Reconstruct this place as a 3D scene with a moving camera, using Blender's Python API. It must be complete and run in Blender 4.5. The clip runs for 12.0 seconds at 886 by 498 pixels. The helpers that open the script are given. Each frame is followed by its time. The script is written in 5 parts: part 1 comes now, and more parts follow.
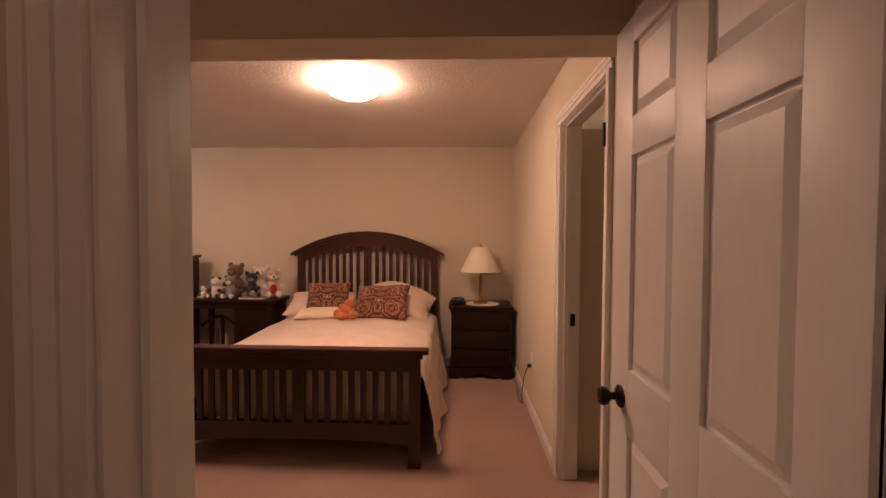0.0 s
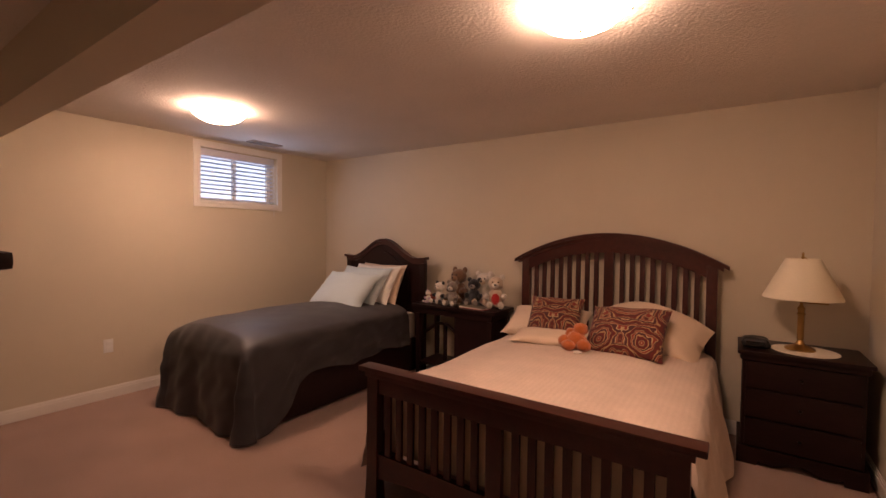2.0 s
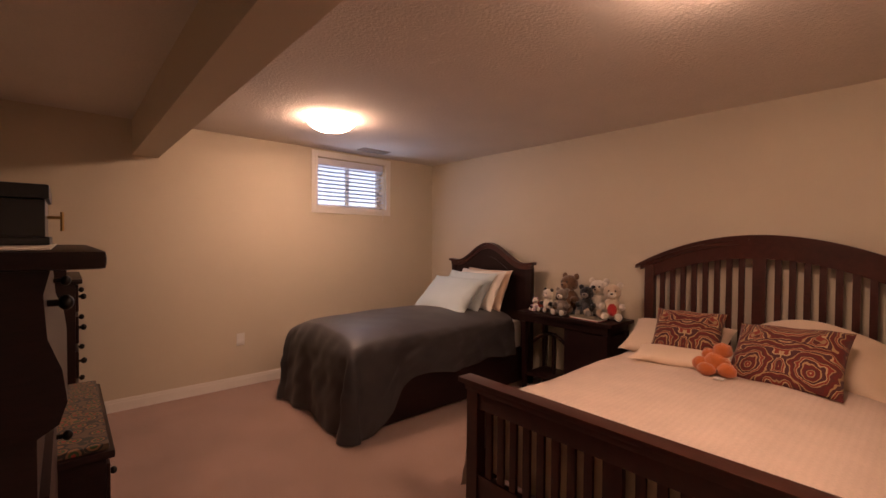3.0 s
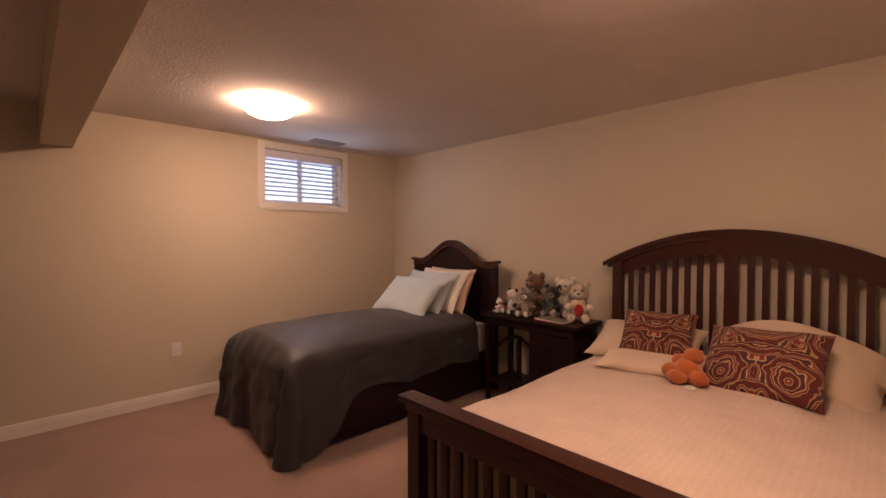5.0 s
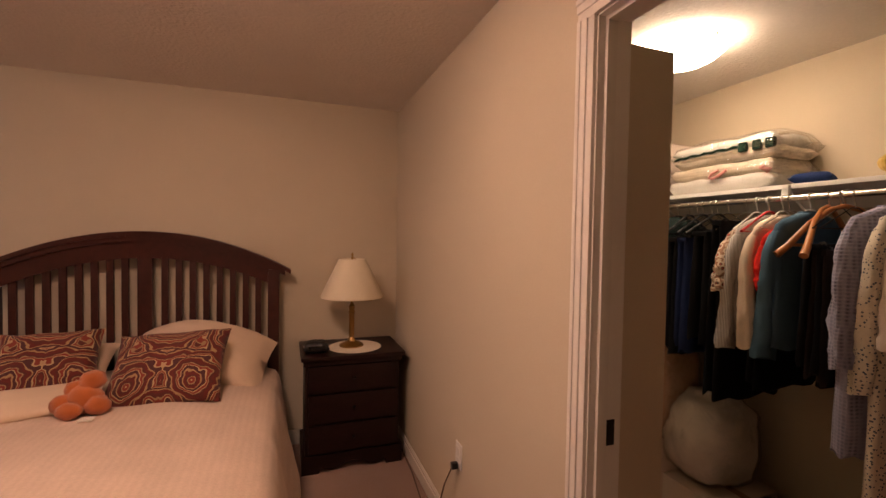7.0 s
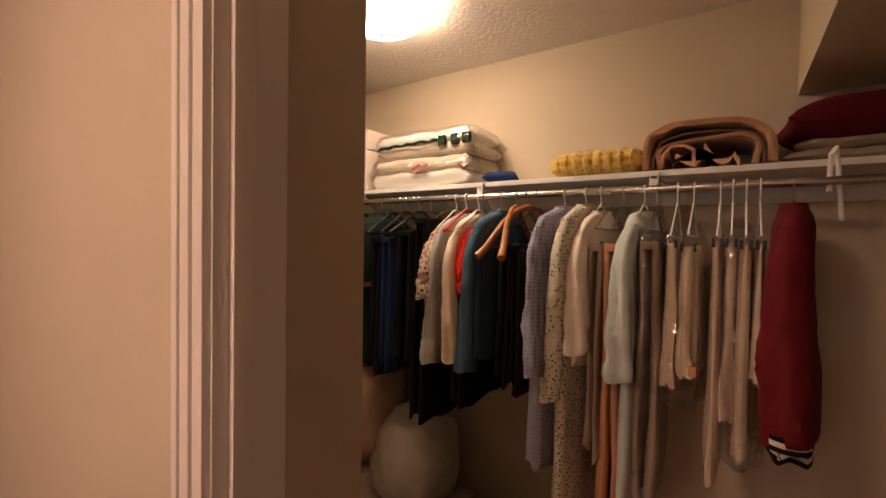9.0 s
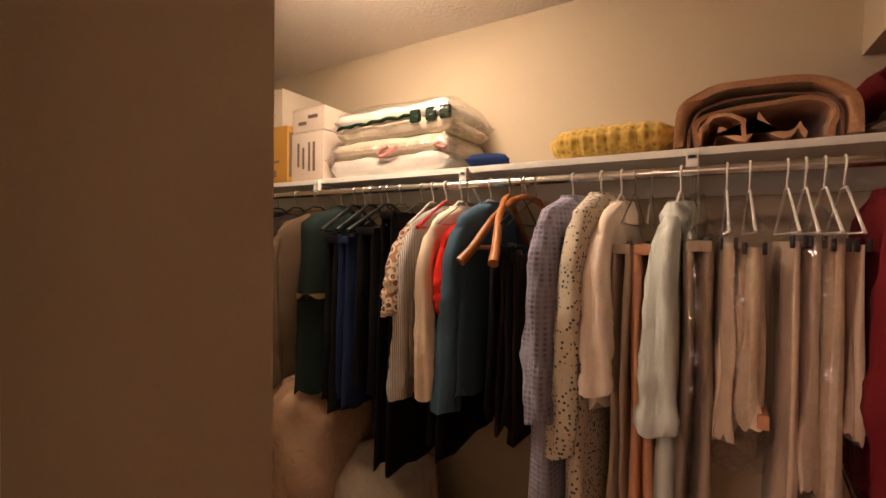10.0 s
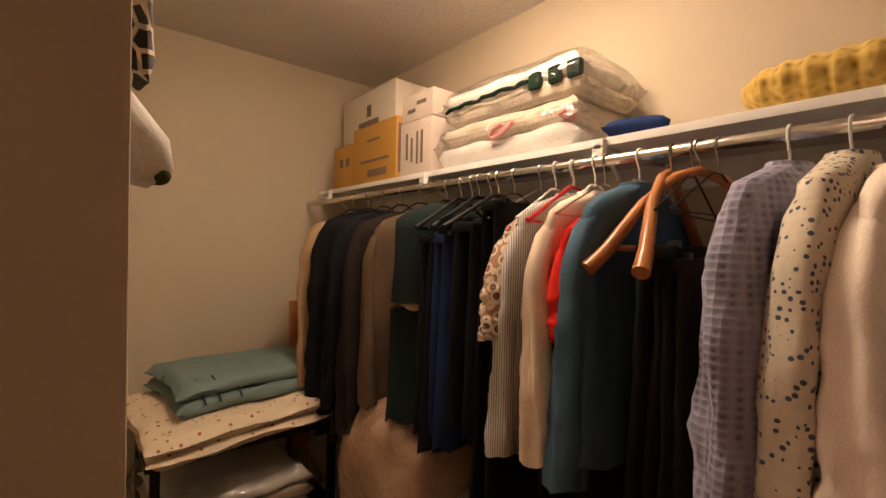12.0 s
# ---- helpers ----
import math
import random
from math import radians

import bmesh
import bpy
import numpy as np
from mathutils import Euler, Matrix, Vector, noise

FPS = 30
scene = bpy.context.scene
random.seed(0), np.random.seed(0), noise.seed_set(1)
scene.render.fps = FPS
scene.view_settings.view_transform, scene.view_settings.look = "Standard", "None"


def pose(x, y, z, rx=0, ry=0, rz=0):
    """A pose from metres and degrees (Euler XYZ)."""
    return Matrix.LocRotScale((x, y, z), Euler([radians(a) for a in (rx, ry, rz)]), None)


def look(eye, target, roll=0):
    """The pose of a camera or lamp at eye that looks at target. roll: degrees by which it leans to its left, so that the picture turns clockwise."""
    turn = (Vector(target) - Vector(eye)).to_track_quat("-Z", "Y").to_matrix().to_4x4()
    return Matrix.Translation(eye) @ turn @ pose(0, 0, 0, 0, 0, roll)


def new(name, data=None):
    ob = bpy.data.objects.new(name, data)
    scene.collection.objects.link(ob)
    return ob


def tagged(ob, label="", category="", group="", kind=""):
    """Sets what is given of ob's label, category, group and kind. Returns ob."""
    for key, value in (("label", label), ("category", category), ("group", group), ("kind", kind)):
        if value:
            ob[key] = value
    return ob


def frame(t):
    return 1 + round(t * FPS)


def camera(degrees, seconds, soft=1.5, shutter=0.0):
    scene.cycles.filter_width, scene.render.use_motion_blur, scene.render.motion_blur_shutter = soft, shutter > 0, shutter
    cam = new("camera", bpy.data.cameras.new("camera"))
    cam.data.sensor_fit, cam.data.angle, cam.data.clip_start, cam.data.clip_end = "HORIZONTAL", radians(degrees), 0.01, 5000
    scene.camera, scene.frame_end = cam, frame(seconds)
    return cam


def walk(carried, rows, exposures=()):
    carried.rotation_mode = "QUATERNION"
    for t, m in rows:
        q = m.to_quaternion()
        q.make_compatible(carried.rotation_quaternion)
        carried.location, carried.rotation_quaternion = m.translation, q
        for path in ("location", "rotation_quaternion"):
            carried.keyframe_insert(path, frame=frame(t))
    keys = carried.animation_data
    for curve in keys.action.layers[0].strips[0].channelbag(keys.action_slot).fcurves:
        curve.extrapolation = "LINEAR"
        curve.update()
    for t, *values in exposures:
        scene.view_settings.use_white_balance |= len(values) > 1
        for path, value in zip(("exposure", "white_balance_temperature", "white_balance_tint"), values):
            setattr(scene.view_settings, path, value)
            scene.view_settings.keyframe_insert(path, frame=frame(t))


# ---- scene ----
cam = camera(91.7, 12.0)
PATH = [
    (0, (0.541, 0.935, 1.404), (0.465, 2.933, 1.347), 0.3),
    (0.5, (0.546, 1.233, 1.409), (0.281, 3.214, 1.343), 0.4),
    (1, (0.517, 1.528, 1.4), (-0.049, 3.445, 1.336), 0.5),
    (1.5, (0.465, 1.729, 1.411), (-0.378, 3.542, 1.35), 0.5),
    (2, (0.423, 1.844, 1.417), (-0.708, 3.492, 1.358), 0.6),
    (2.5, (0.385, 1.915, 1.403), (-0.987, 3.37, 1.356), 0.8),
    (4.5, (0.166, 2.25, 1.414), (-1.428, 3.457, 1.367), 0.0),
    (5, (0.23, 2.325, 1.399), (-1.204, 3.718, 1.351), 0.0),
    (5.5, (0.315, 2.439, 1.397), (-0.818, 4.086, 1.34), -0.0),
    (6, (0.386, 2.448, 1.432), (-0.231, 4.349, 1.358), 0.4),
    (6.5, (0.385, 2.464, 1.440), (0.411, 4.463, 1.376), 1.0),
    (7, (0.363, 2.482, 1.456), (1.040, 4.363, 1.399), 1.0),
    (7.5, (0.332, 2.497, 1.465), (1.484, 4.131, 1.430), 1.0),
    (9.5, (1.022, 2.998, 1.472), (2.717, 4.058, 1.420), 0.9),
    (10, (1.152, 3.074, 1.470), (2.866, 4.104, 1.423), 0.8),
    (10.5, (1.332, 3.124, 1.471), (3.014, 4.206, 1.433), 0.7),
    (11, (1.419, 3.159, 1.468), (2.974, 4.417, 1.447), 1.1),
    (11.5, (1.462, 3.183, 1.467), (2.861, 4.613, 1.451), 1.1),
    (12, (1.476, 3.208, 1.447), (2.763, 4.738, 1.427), 1.2),
]
walk(cam, [(t, look(eye, target, roll)) for t, eye, target, roll in PATH], [(0.0, 0.36), (0.8, 0.14), (1.5, 0.0), (7.7, 0.0), (9.4, 0.2), (10.5, 0.48), (12.0, 0.36)])

# ---- world ----
world = bpy.data.worlds.new("world")
scene.world = world
world.use_nodes = True
bgn = world.node_tree.nodes["Background"]
skyn = world.node_tree.nodes.new("ShaderNodeTexSky")
skyn.sky_type, skyn.sun_disc, skyn.sun_elevation, skyn.sun_rotation = "NISHITA", False, radians(25), radians(120)
world.node_tree.links.new(skyn.outputs[0], bgn.inputs[0])
bgn.inputs[1].default_value = 0.08
daylight = bpy.data.lights.new("window_daylight", "AREA")
daylight.shape, daylight.size, daylight.size_y = "RECTANGLE", 0.80, 0.46
daylight.energy, daylight.color = 3.6, (0.52, 0.66, 1.0)
new("window_daylight", daylight).matrix_basis = look((-3.965, 4.44, 2.0), (-1.0, 4.30, 0.9))
LAMP_COLOR, LAMP_POWER, CLOSET_POWER = (1.0, 0.61, 0.435), 64.0, 34.0


# ---- materials ----
def material(name, color, rough=0.6, metal=0.0, var=0.12, scale=6.0, grain=120.0, bump=0.1, dist=0.002, sheen=0.0, stretch=(1, 1, 1), spec=0.4):
    """Base colour varied at two scales, with a fine relief."""
    m = bpy.data.materials.new(name)
    m.use_nodes = True
    nt = m.node_tree
    p = nt.nodes["Principled BSDF"]
    p.inputs["Roughness"].default_value, p.inputs["Metallic"].default_value = rough, metal
    p.inputs["Specular IOR Level"].default_value = spec
    p.inputs["Sheen Weight"].default_value = sheen
    tc = nt.nodes.new("ShaderNodeTexCoord")
    mp = nt.nodes.new("ShaderNodeMapping")
    mp.inputs["Scale"].default_value = stretch
    nt.links.new(tc.outputs["Object"], mp.inputs[0])
    n1, n2 = nt.nodes.new("ShaderNodeTexNoise"), nt.nodes.new("ShaderNodeTexNoise")
    n1.inputs["Scale"].default_value, n1.inputs["Detail"].default_value = scale, 4
    n2.inputs["Scale"].default_value, n2.inputs["Detail"].default_value = grain, 3
    nt.links.new(mp.outputs[0], n1.inputs["Vector"])
    nt.links.new(mp.outputs[0], n2.inputs["Vector"])
    mixn = nt.nodes.new("ShaderNodeMath")
    mixn.operation = "ADD"
    nt.links.new(n1.outputs["Fac"], mixn.inputs[0])
    nt.links.new(n2.outputs["Fac"], mixn.inputs[1])
    mr = nt.nodes.new("ShaderNodeMapRange")
    mr.inputs["From Min"].default_value, mr.inputs["From Max"].default_value = 0.6, 1.4
    mr.inputs["To Min"].default_value, mr.inputs["To Max"].default_value = 1 - var, 1 + var
    nt.links.new(mixn.outputs[0], mr.inputs[0])
    hs = nt.nodes.new("ShaderNodeHueSaturation")
    hs.inputs["Color"].default_value = (*color, 1)
    nt.links.new(mr.outputs[0], hs.inputs["Value"])
    nt.links.new(hs.outputs[0], p.inputs["Base Color"])
    if bump:
        b = nt.nodes.new("ShaderNodeBump")
        b.inputs["Strength"].default_value, b.inputs["Distance"].default_value = bump, dist
        nt.links.new(n2.outputs["Fac"], b.inputs["Height"])
        nt.links.new(b.outputs[0], p.inputs["Normal"])
    return m


def ramp(nt, source, stops, constant=False):
    r = nt.nodes.new("ShaderNodeValToRGB")
    if constant:
        r.color_ramp.interpolation = "CONSTANT"
    while len(r.color_ramp.elements) < len(stops):
        r.color_ramp.elements.new(0.5)
    for e, (at, c) in zip(r.color_ramp.elements, stops):
        e.position, e.color = at, (*c, 1)
    nt.links.new(source, r.inputs[0])
    return r


def patterned(name, kind, stops, scale, rough=0.85, stretch=(1, 1, 1), bump=0.3, distortion=0.0, turn=(0, 0, 0), mirrored=False):
    """A cloth with a woven or printed pattern."""
    m = material(name, (0.5, 0.5, 0.5), rough, bump=0, sheen=0.1)
    nt = m.node_tree
    p = nt.nodes["Principled BSDF"]
    mp = next(n for n in nt.nodes if n.type == "MAPPING")
    mp.inputs["Scale"].default_value = stretch
    mp.inputs["Rotation"].default_value = [radians(a) for a in turn]
    if kind == "stripe":
        tx = nt.nodes.new("ShaderNodeTexWave")
        tx.inputs["Scale"].default_value, tx.inputs["Distortion"].default_value = scale, distortion
        out = tx.outputs["Fac"]
    elif kind == "rings":
        v = nt.nodes.new("ShaderNodeTexVoronoi")
        v.inputs["Scale"].default_value = scale
        ns = nt.nodes.new("ShaderNodeTexNoise")
        ns.inputs["Scale"].default_value = scale * 1.6
        flat = mp.outputs[0]
        if mirrored:
            ab = nt.nodes.new("ShaderNodeVectorMath")
            ab.operation = "ABSOLUTE"
            cx, jx = nt.nodes.new("ShaderNodeSeparateXYZ"), nt.nodes.new("ShaderNodeCombineXYZ")
            nt.links.new(mp.outputs[0], ab.inputs[0])
            nt.links.new(mp.outputs[0], cx.inputs[0])
            ax = nt.nodes.new("ShaderNodeSeparateXYZ")
            nt.links.new(ab.outputs[0], ax.inputs[0])
            nt.links.new(ax.outputs[0], jx.inputs[0])
            nt.links.new(cx.outputs[1], jx.inputs[1])
            flat = jx.outputs[0]
        nt.links.new(flat, ns.inputs["Vector"])
        ad = nt.nodes.new("ShaderNodeMix")
        ad.data_type, ad.blend_type = "RGBA", "ADD"
        ad.inputs[0].default_value = distortion
        nt.links.new(flat, ad.inputs[6])
        nt.links.new(ns.outputs["Color"], ad.inputs[7])
        nt.links.new(ad.outputs[2], v.inputs["Vector"])
        mu = nt.nodes.new("ShaderNodeMath")
        mu.operation, mu.inputs[1].default_value = "MULTIPLY", 4.2
        fr = nt.nodes.new("ShaderNodeMath")
        fr.operation = "FRACT"
        nt.links.new(v.outputs["Distance"], mu.inputs[0])
        nt.links.new(mu.outputs[0], fr.inputs[0])
        out = fr.outputs[0]
        nt.links.new(mp.outputs[0], v.inputs["Vector"]) if distortion == 0 else None
    else:
        v = nt.nodes.new("ShaderNodeTexVoronoi")
        v.feature = "DISTANCE_TO_EDGE" if kind == "edges" else "F1"
        v.inputs["Scale"].default_value = scale
        v.inputs["Randomness"].default_value = 0.08 if kind == "knit" else 0.75
        nt.links.new(mp.outputs[0], v.inputs["Vector"])
        out = v.outputs["Distance"]
    if kind == "stripe":
        nt.links.new(mp.outputs[0], tx.inputs["Vector"])
    r = ramp(nt, out, stops, kind != "stripe" and kind != "knit")
    hs = next(n for n in nt.nodes if n.type == "HUE_SAT")
    nt.links.new(r.outputs[0], hs.inputs["Color"])
    if bump:
        b = nt.nodes.new("ShaderNodeBump")
        b.inputs["Strength"].default_value, b.inputs["Distance"].default_value = bump, 0.004
        nt.links.new(out, b.inputs["Height"])
        nt.links.new(b.outputs[0], p.inputs["Normal"])
    return m


def glowing(name, color, strength):
    m = bpy.data.materials.new(name)
    m.use_nodes = True
    p = m.node_tree.nodes["Principled BSDF"]
    p.inputs["Base Color"].default_value = (0.8, 0.8, 0.8, 1)
    p.inputs["Emission Color"].default_value = (*color, 1)
    p.inputs["Emission Strength"].default_value = strength
    return m


def plastic_film(name, gloss=0.10, crumple=1.0):
    """Thin clear polythene: see-through, with sharp crumpled highlights."""
    m = bpy.data.materials.new(name)
    m.use_nodes = True
    nt = m.node_tree
    nt.nodes.remove(nt.nodes["Principled BSDF"])
    n = nt.nodes.new("ShaderNodeTexNoise")
    n.inputs["Scale"].default_value, n.inputs["Detail"].default_value = 11, 3
    tc = nt.nodes.new("ShaderNodeTexCoord")
    nt.links.new(tc.outputs["Object"], n.inputs["Vector"])
    bu = nt.nodes.new("ShaderNodeBump")
    bu.inputs["Strength"].default_value, bu.inputs["Distance"].default_value = crumple, 0.06
    nt.links.new(n.outputs["Fac"], bu.inputs["Height"])
    gl, tr, mx = nt.nodes.new("ShaderNodeBsdfGlossy"), nt.nodes.new("ShaderNodeBsdfTransparent"), nt.nodes.new("ShaderNodeMixShader")
    gl.inputs["Roughness"].default_value = 0.12
    tr.inputs["Color"].default_value = (0.97, 0.97, 0.97, 1)
    fr = nt.nodes.new("ShaderNodeFresnel")
    fr.inputs["IOR"].default_value = 1.45
    nt.links.new(bu.outputs[0], fr.inputs["Normal"])
    ad = nt.nodes.new("ShaderNodeMath")
    ad.operation, ad.inputs[1].default_value = "ADD", gloss
    nt.links.new(fr.outputs[0], ad.inputs[0])
    lim = nt.nodes.new("ShaderNodeMath")
    lim.operation, lim.inputs[1].default_value = "MINIMUM", 0.30
    nt.links.new(ad.outputs[0], lim.inputs[0])
    nt.links.new(lim.outputs[0], mx.inputs[0])
    nt.links.new(bu.outputs[0], gl.inputs["Normal"])
    nt.links.new(tr.outputs[0], mx.inputs[1])
    nt.links.new(gl.outputs[0], mx.inputs[2])
    nt.links.new(mx.outputs[0], nt.nodes["Material Output"].inputs[0])
    return m


WALL = material("wall_paint", (0.60, 0.525, 0.405), 0.7, var=0.03, scale=1.2, grain=160, bump=0.08)
WALL2 = material("closet_paint", (0.57, 0.475, 0.345), 0.7, var=0.03, scale=1.2, grain=160, bump=0.08)
CEIL = material("textured_ceiling", (0.70, 0.64, 0.58), 0.9, var=0.05, scale=3, grain=60, bump=0.36, dist=0.012)
TRIM = material("trim_paint", (0.78, 0.74, 0.68), 0.35, var=0.02, grain=60, bump=0.03)
DOORP = material("door_paint", (0.72, 0.68, 0.62), 0.42, var=0.03, grain=90, bump=0.12, stretch=(1, 1, 0.12))
CARPET = material("carpet", (0.34, 0.212, 0.168), 0.95, var=0.22, scale=2.2, grain=420, bump=0.8, dist=0.006, sheen=0.25)
WOOD = material("mahogany", (0.042, 0.009, 0.006), 0.34, var=0.35, scale=3, grain=26, bump=0.06, stretch=(1, 6, 1), spec=0.5)
WOODD = material("dark_mahogany", (0.015, 0.0055, 0.005), 0.40, var=0.35, scale=3, grain=24, bump=0.06, stretch=(1, 1, 5), spec=0.25)
BLACK = material("black_metal", (0.012, 0.010, 0.009), 0.38, metal=0.6, var=0.1, bump=0.02)
BPLAS = material("black_plastic", (0.012, 0.012, 0.013), 0.35, var=0.1, bump=0.05)
BRASS = material("brass", (0.46, 0.29, 0.11), 0.28, metal=1.0, var=0.1, bump=0.03)
CHROME = material("chromed_steel", (0.62, 0.60, 0.56), 0.25, metal=1.0, var=0.1, bump=0.03)
WHITEM = material("white_enamel", (0.78, 0.76, 0.72), 0.35, var=0.03, bump=0.02)
SHADE = material("lamp_shade_cloth", (0.80, 0.72, 0.55), 0.8, var=0.04, grain=200, bump=0.15, stretch=(1, 1, 0.1))
LACE = patterned("lace", "knit", [(0.0, (0.62, 0.54, 0.42)), (0.5, (0.80, 0.74, 0.62))], 90)
SPREAD = patterned("cream_bedspread", "stripe", [(0.0, (0.60, 0.47, 0.385)), (0.8, (0.62, 0.49, 0.405))], 11, 0.75, bump=0.12)
SHEET = material("cream_cotton", (0.68, 0.53, 0.40), 0.85, var=0.05, scale=9, grain=240, bump=0.2, sheen=0.1)
GREYS = material("grey_satin", (0.040, 0.037, 0.040), 0.52, var=0.22, scale=5, grain=300, bump=0.15, sheen=0.1)
BLUEP = material("pale_blue_cotton", (0.50, 0.58, 0.60), 0.8, var=0.05, grain=240, bump=0.2)
WHITEC = material("white_cotton", (0.74, 0.70, 0.64), 0.85, var=0.05, grain=240, bump=0.2)
PAISLEY = patterned("paisley", "rings", [(0.0, (0.12, 0.014, 0.012)), (0.20, (0.34, 0.21, 0.10)), (0.30, (0.07, 0.018, 0.020)), (0.50, (0.42, 0.29, 0.16)), (0.58, (0.20, 0.030, 0.018)), (0.72, (0.30, 0.19, 0.10)), (0.80, (0.09, 0.016, 0.014))], 5.2, bump=0.1, distortion=0.12, mirrored=True)
GLASSW = glowing("lit_frosted_glass", LAMP_COLOR, LAMP_POWER)
GLASSC = glowing("lit_frosted_glass_closet", (1.0, 0.74, 0.535), CLOSET_POWER)
DAY = glowing("daylight_outside", (0.60, 0.70, 1.0), 1.5)
BLIND = material("blind_slat", (0.70, 0.70, 0.78), 0.45, var=0.03, bump=0.02)


# ---- mesh helpers ----
def bx(bm, x0, y0, z0, x1, y1, z1, bev=0.0, m=None):
    r = bmesh.ops.create_cube(bm, size=1.0)
    mt = Matrix.Translation(((x0 + x1) / 2, (y0 + y1) / 2, (z0 + z1) / 2)) @ Matrix.Diagonal((abs(x1 - x0), abs(y1 - y0), abs(z1 - z0), 1))
    bmesh.ops.transform(bm, matrix=mt, verts=r["verts"])
    if bev:
        es = list({e for v in r["verts"] for e in v.link_edges})
        q = bmesh.ops.bevel(bm, geom=es, offset=bev, segments=2, profile=0.7, affect="EDGES")
        vs = q["verts"]
    else:
        vs = r["verts"]
    if m is not None:
        bmesh.ops.transform(bm, matrix=m, verts=vs)
    return bm


def box(*a, **k):
    return bx(bmesh.new(), *a, **k)


def rings(bm, loops, close=True, cap=True):
    """Skin closed rings of points."""
    vs = [[bm.verts.new(p) for p in lp] for lp in loops]
    for a, b in zip(vs, vs[1:]):
        n = len(a)
        for i in range(n if close else n - 1):
            j = (i + 1) % n
            bm.faces.new((a[i], a[j], b[j], b[i]))
    if cap and close:
        bm.faces.new(list(reversed(vs[0])))
        bm.faces.new(vs[-1])
    return bm


def lathe(profile, n=24, centre=(0, 0), bm=None, cap=True):
    bm = bm or bmesh.new()
    return rings(bm, [[(centre[0] + r * math.cos(2 * math.pi * i / n), centre[1] + r * math.sin(2 * math.pi * i / n), z) for i in range(n)] for r, z in profile], cap=cap)


def tube(bm, pts, r, n=8):
    pts = [Vector(p) for p in pts]
    loops = []
    for i, p in enumerate(pts):
        d = (pts[min(i + 1, len(pts) - 1)] - pts[max(i - 1, 0)]).normalized()
        if i == 0:
            u = d.orthogonal() if abs(d.z) > 0.95 else d.cross(Vector((0, 0, 1)))
        else:
            u = u - d * u.dot(d)
        u.normalize()
        w = d.cross(u)
        rr = r[i] if isinstance(r, (list, tuple)) else r
        loops.append([p + rr * (math.cos(2 * math.pi * k / n) * u + math.sin(2 * math.pi * k / n) * w) for k in range(n)])
    return rings(bm, loops)


def blob(bm, c, r, mi=0, n=14, m=None, lump=0.0):
    q = bmesh.ops.create_uvsphere(bm, u_segments=n, v_segments=max(8, n * 2 // 3), radius=1.0)
    for v in q["verts"]:
        k = 1 + lump * noise.noise(v.co * 2.3 + Vector(c) * 7)
        v.co = Vector((v.co.x * r[0] * k, v.co.y * r[1] * k, v.co.z * r[2] * k))
        if m:
            v.co = m @ v.co
        v.co += Vector(c)
    for f in {f for v in q["verts"] for f in v.link_faces}:
        f.material_index = mi
    return bm


def sheet_grid(fn, nu, nv, thick=0.0):
    bm = bmesh.new()
    vs = [[bm.verts.new(fn(i / nu, j / nv)) for j in range(nv + 1)] for i in range(nu + 1)]
    for i in range(nu):
        for j in range(nv):
            bm.faces.new((vs[i][j], vs[i + 1][j], vs[i + 1][j + 1], vs[i][j + 1]))
    if thick:
        bmesh.ops.recalc_face_normals(bm, faces=bm.faces)
        bmesh.ops.solidify(bm, geom=bm.faces[:], thickness=thick)
    return bm


def finish(name, bm, mats, smooth):
    me = bpy.data.meshes.new(name)
    bmesh.ops.recalc_face_normals(bm, faces=bm.faces)
    bm.to_mesh(me)
    bm.free()
    for mm in mats if isinstance(mats, (list, tuple)) else [mats]:
        me.materials.append(mm)
    if smooth:
        me.polygons.foreach_set("use_smooth", [True] * len(me.polygons))
        me.set_sharp_from_angle(angle=radians(smooth if smooth > 1 else 40))
    return me


def part(name, bm, mats, parent, label="", smooth=40):
    ob = new(name, finish(name, bm, mats, smooth))
    ob.parent = parent
    return tagged(ob, label)


def thing(name, at, label, category, turn=0, group=""):
    ob = new(name)
    ob.empty_display_size = 0.1
    ob.matrix_basis = pose(*at, 0, 0, turn)
    return tagged(ob, label, category, group)


def solid(name, bm, mats, label, category="", at=(0, 0, 0), turn=0, group="", kind="", smooth=40):
    ob = new(name, finish(name, bm, mats, smooth))
    ob.matrix_basis = pose(*at, 0, 0, turn)
    return tagged(ob, label, category, group, kind)


def structure(name, bm, mat, label, smooth=0):
    return solid(name, bm, mat, label, kind="structure", smooth=smooth)


# ---- structure: bedroom x -4..1.12, y 1.47..5.6; closet x 1.26..2.8; hall y < 1.33 ----
XW, XE, YS, YN, H = -4.0, 1.12, 1.47, 5.60, 2.37
CX0, CX1, CY0, CY1 = 1.222, 2.80, 1.75, 5.45
DY0, DY1, DH = 2.665, 3.417, 2.04          # closet opening
EX0, EX1 = 0.20, 1.052                   # entry opening
WY0, WY1, WZ0, WZ1 = 4.01, 4.87, 1.755, 2.285  # window opening

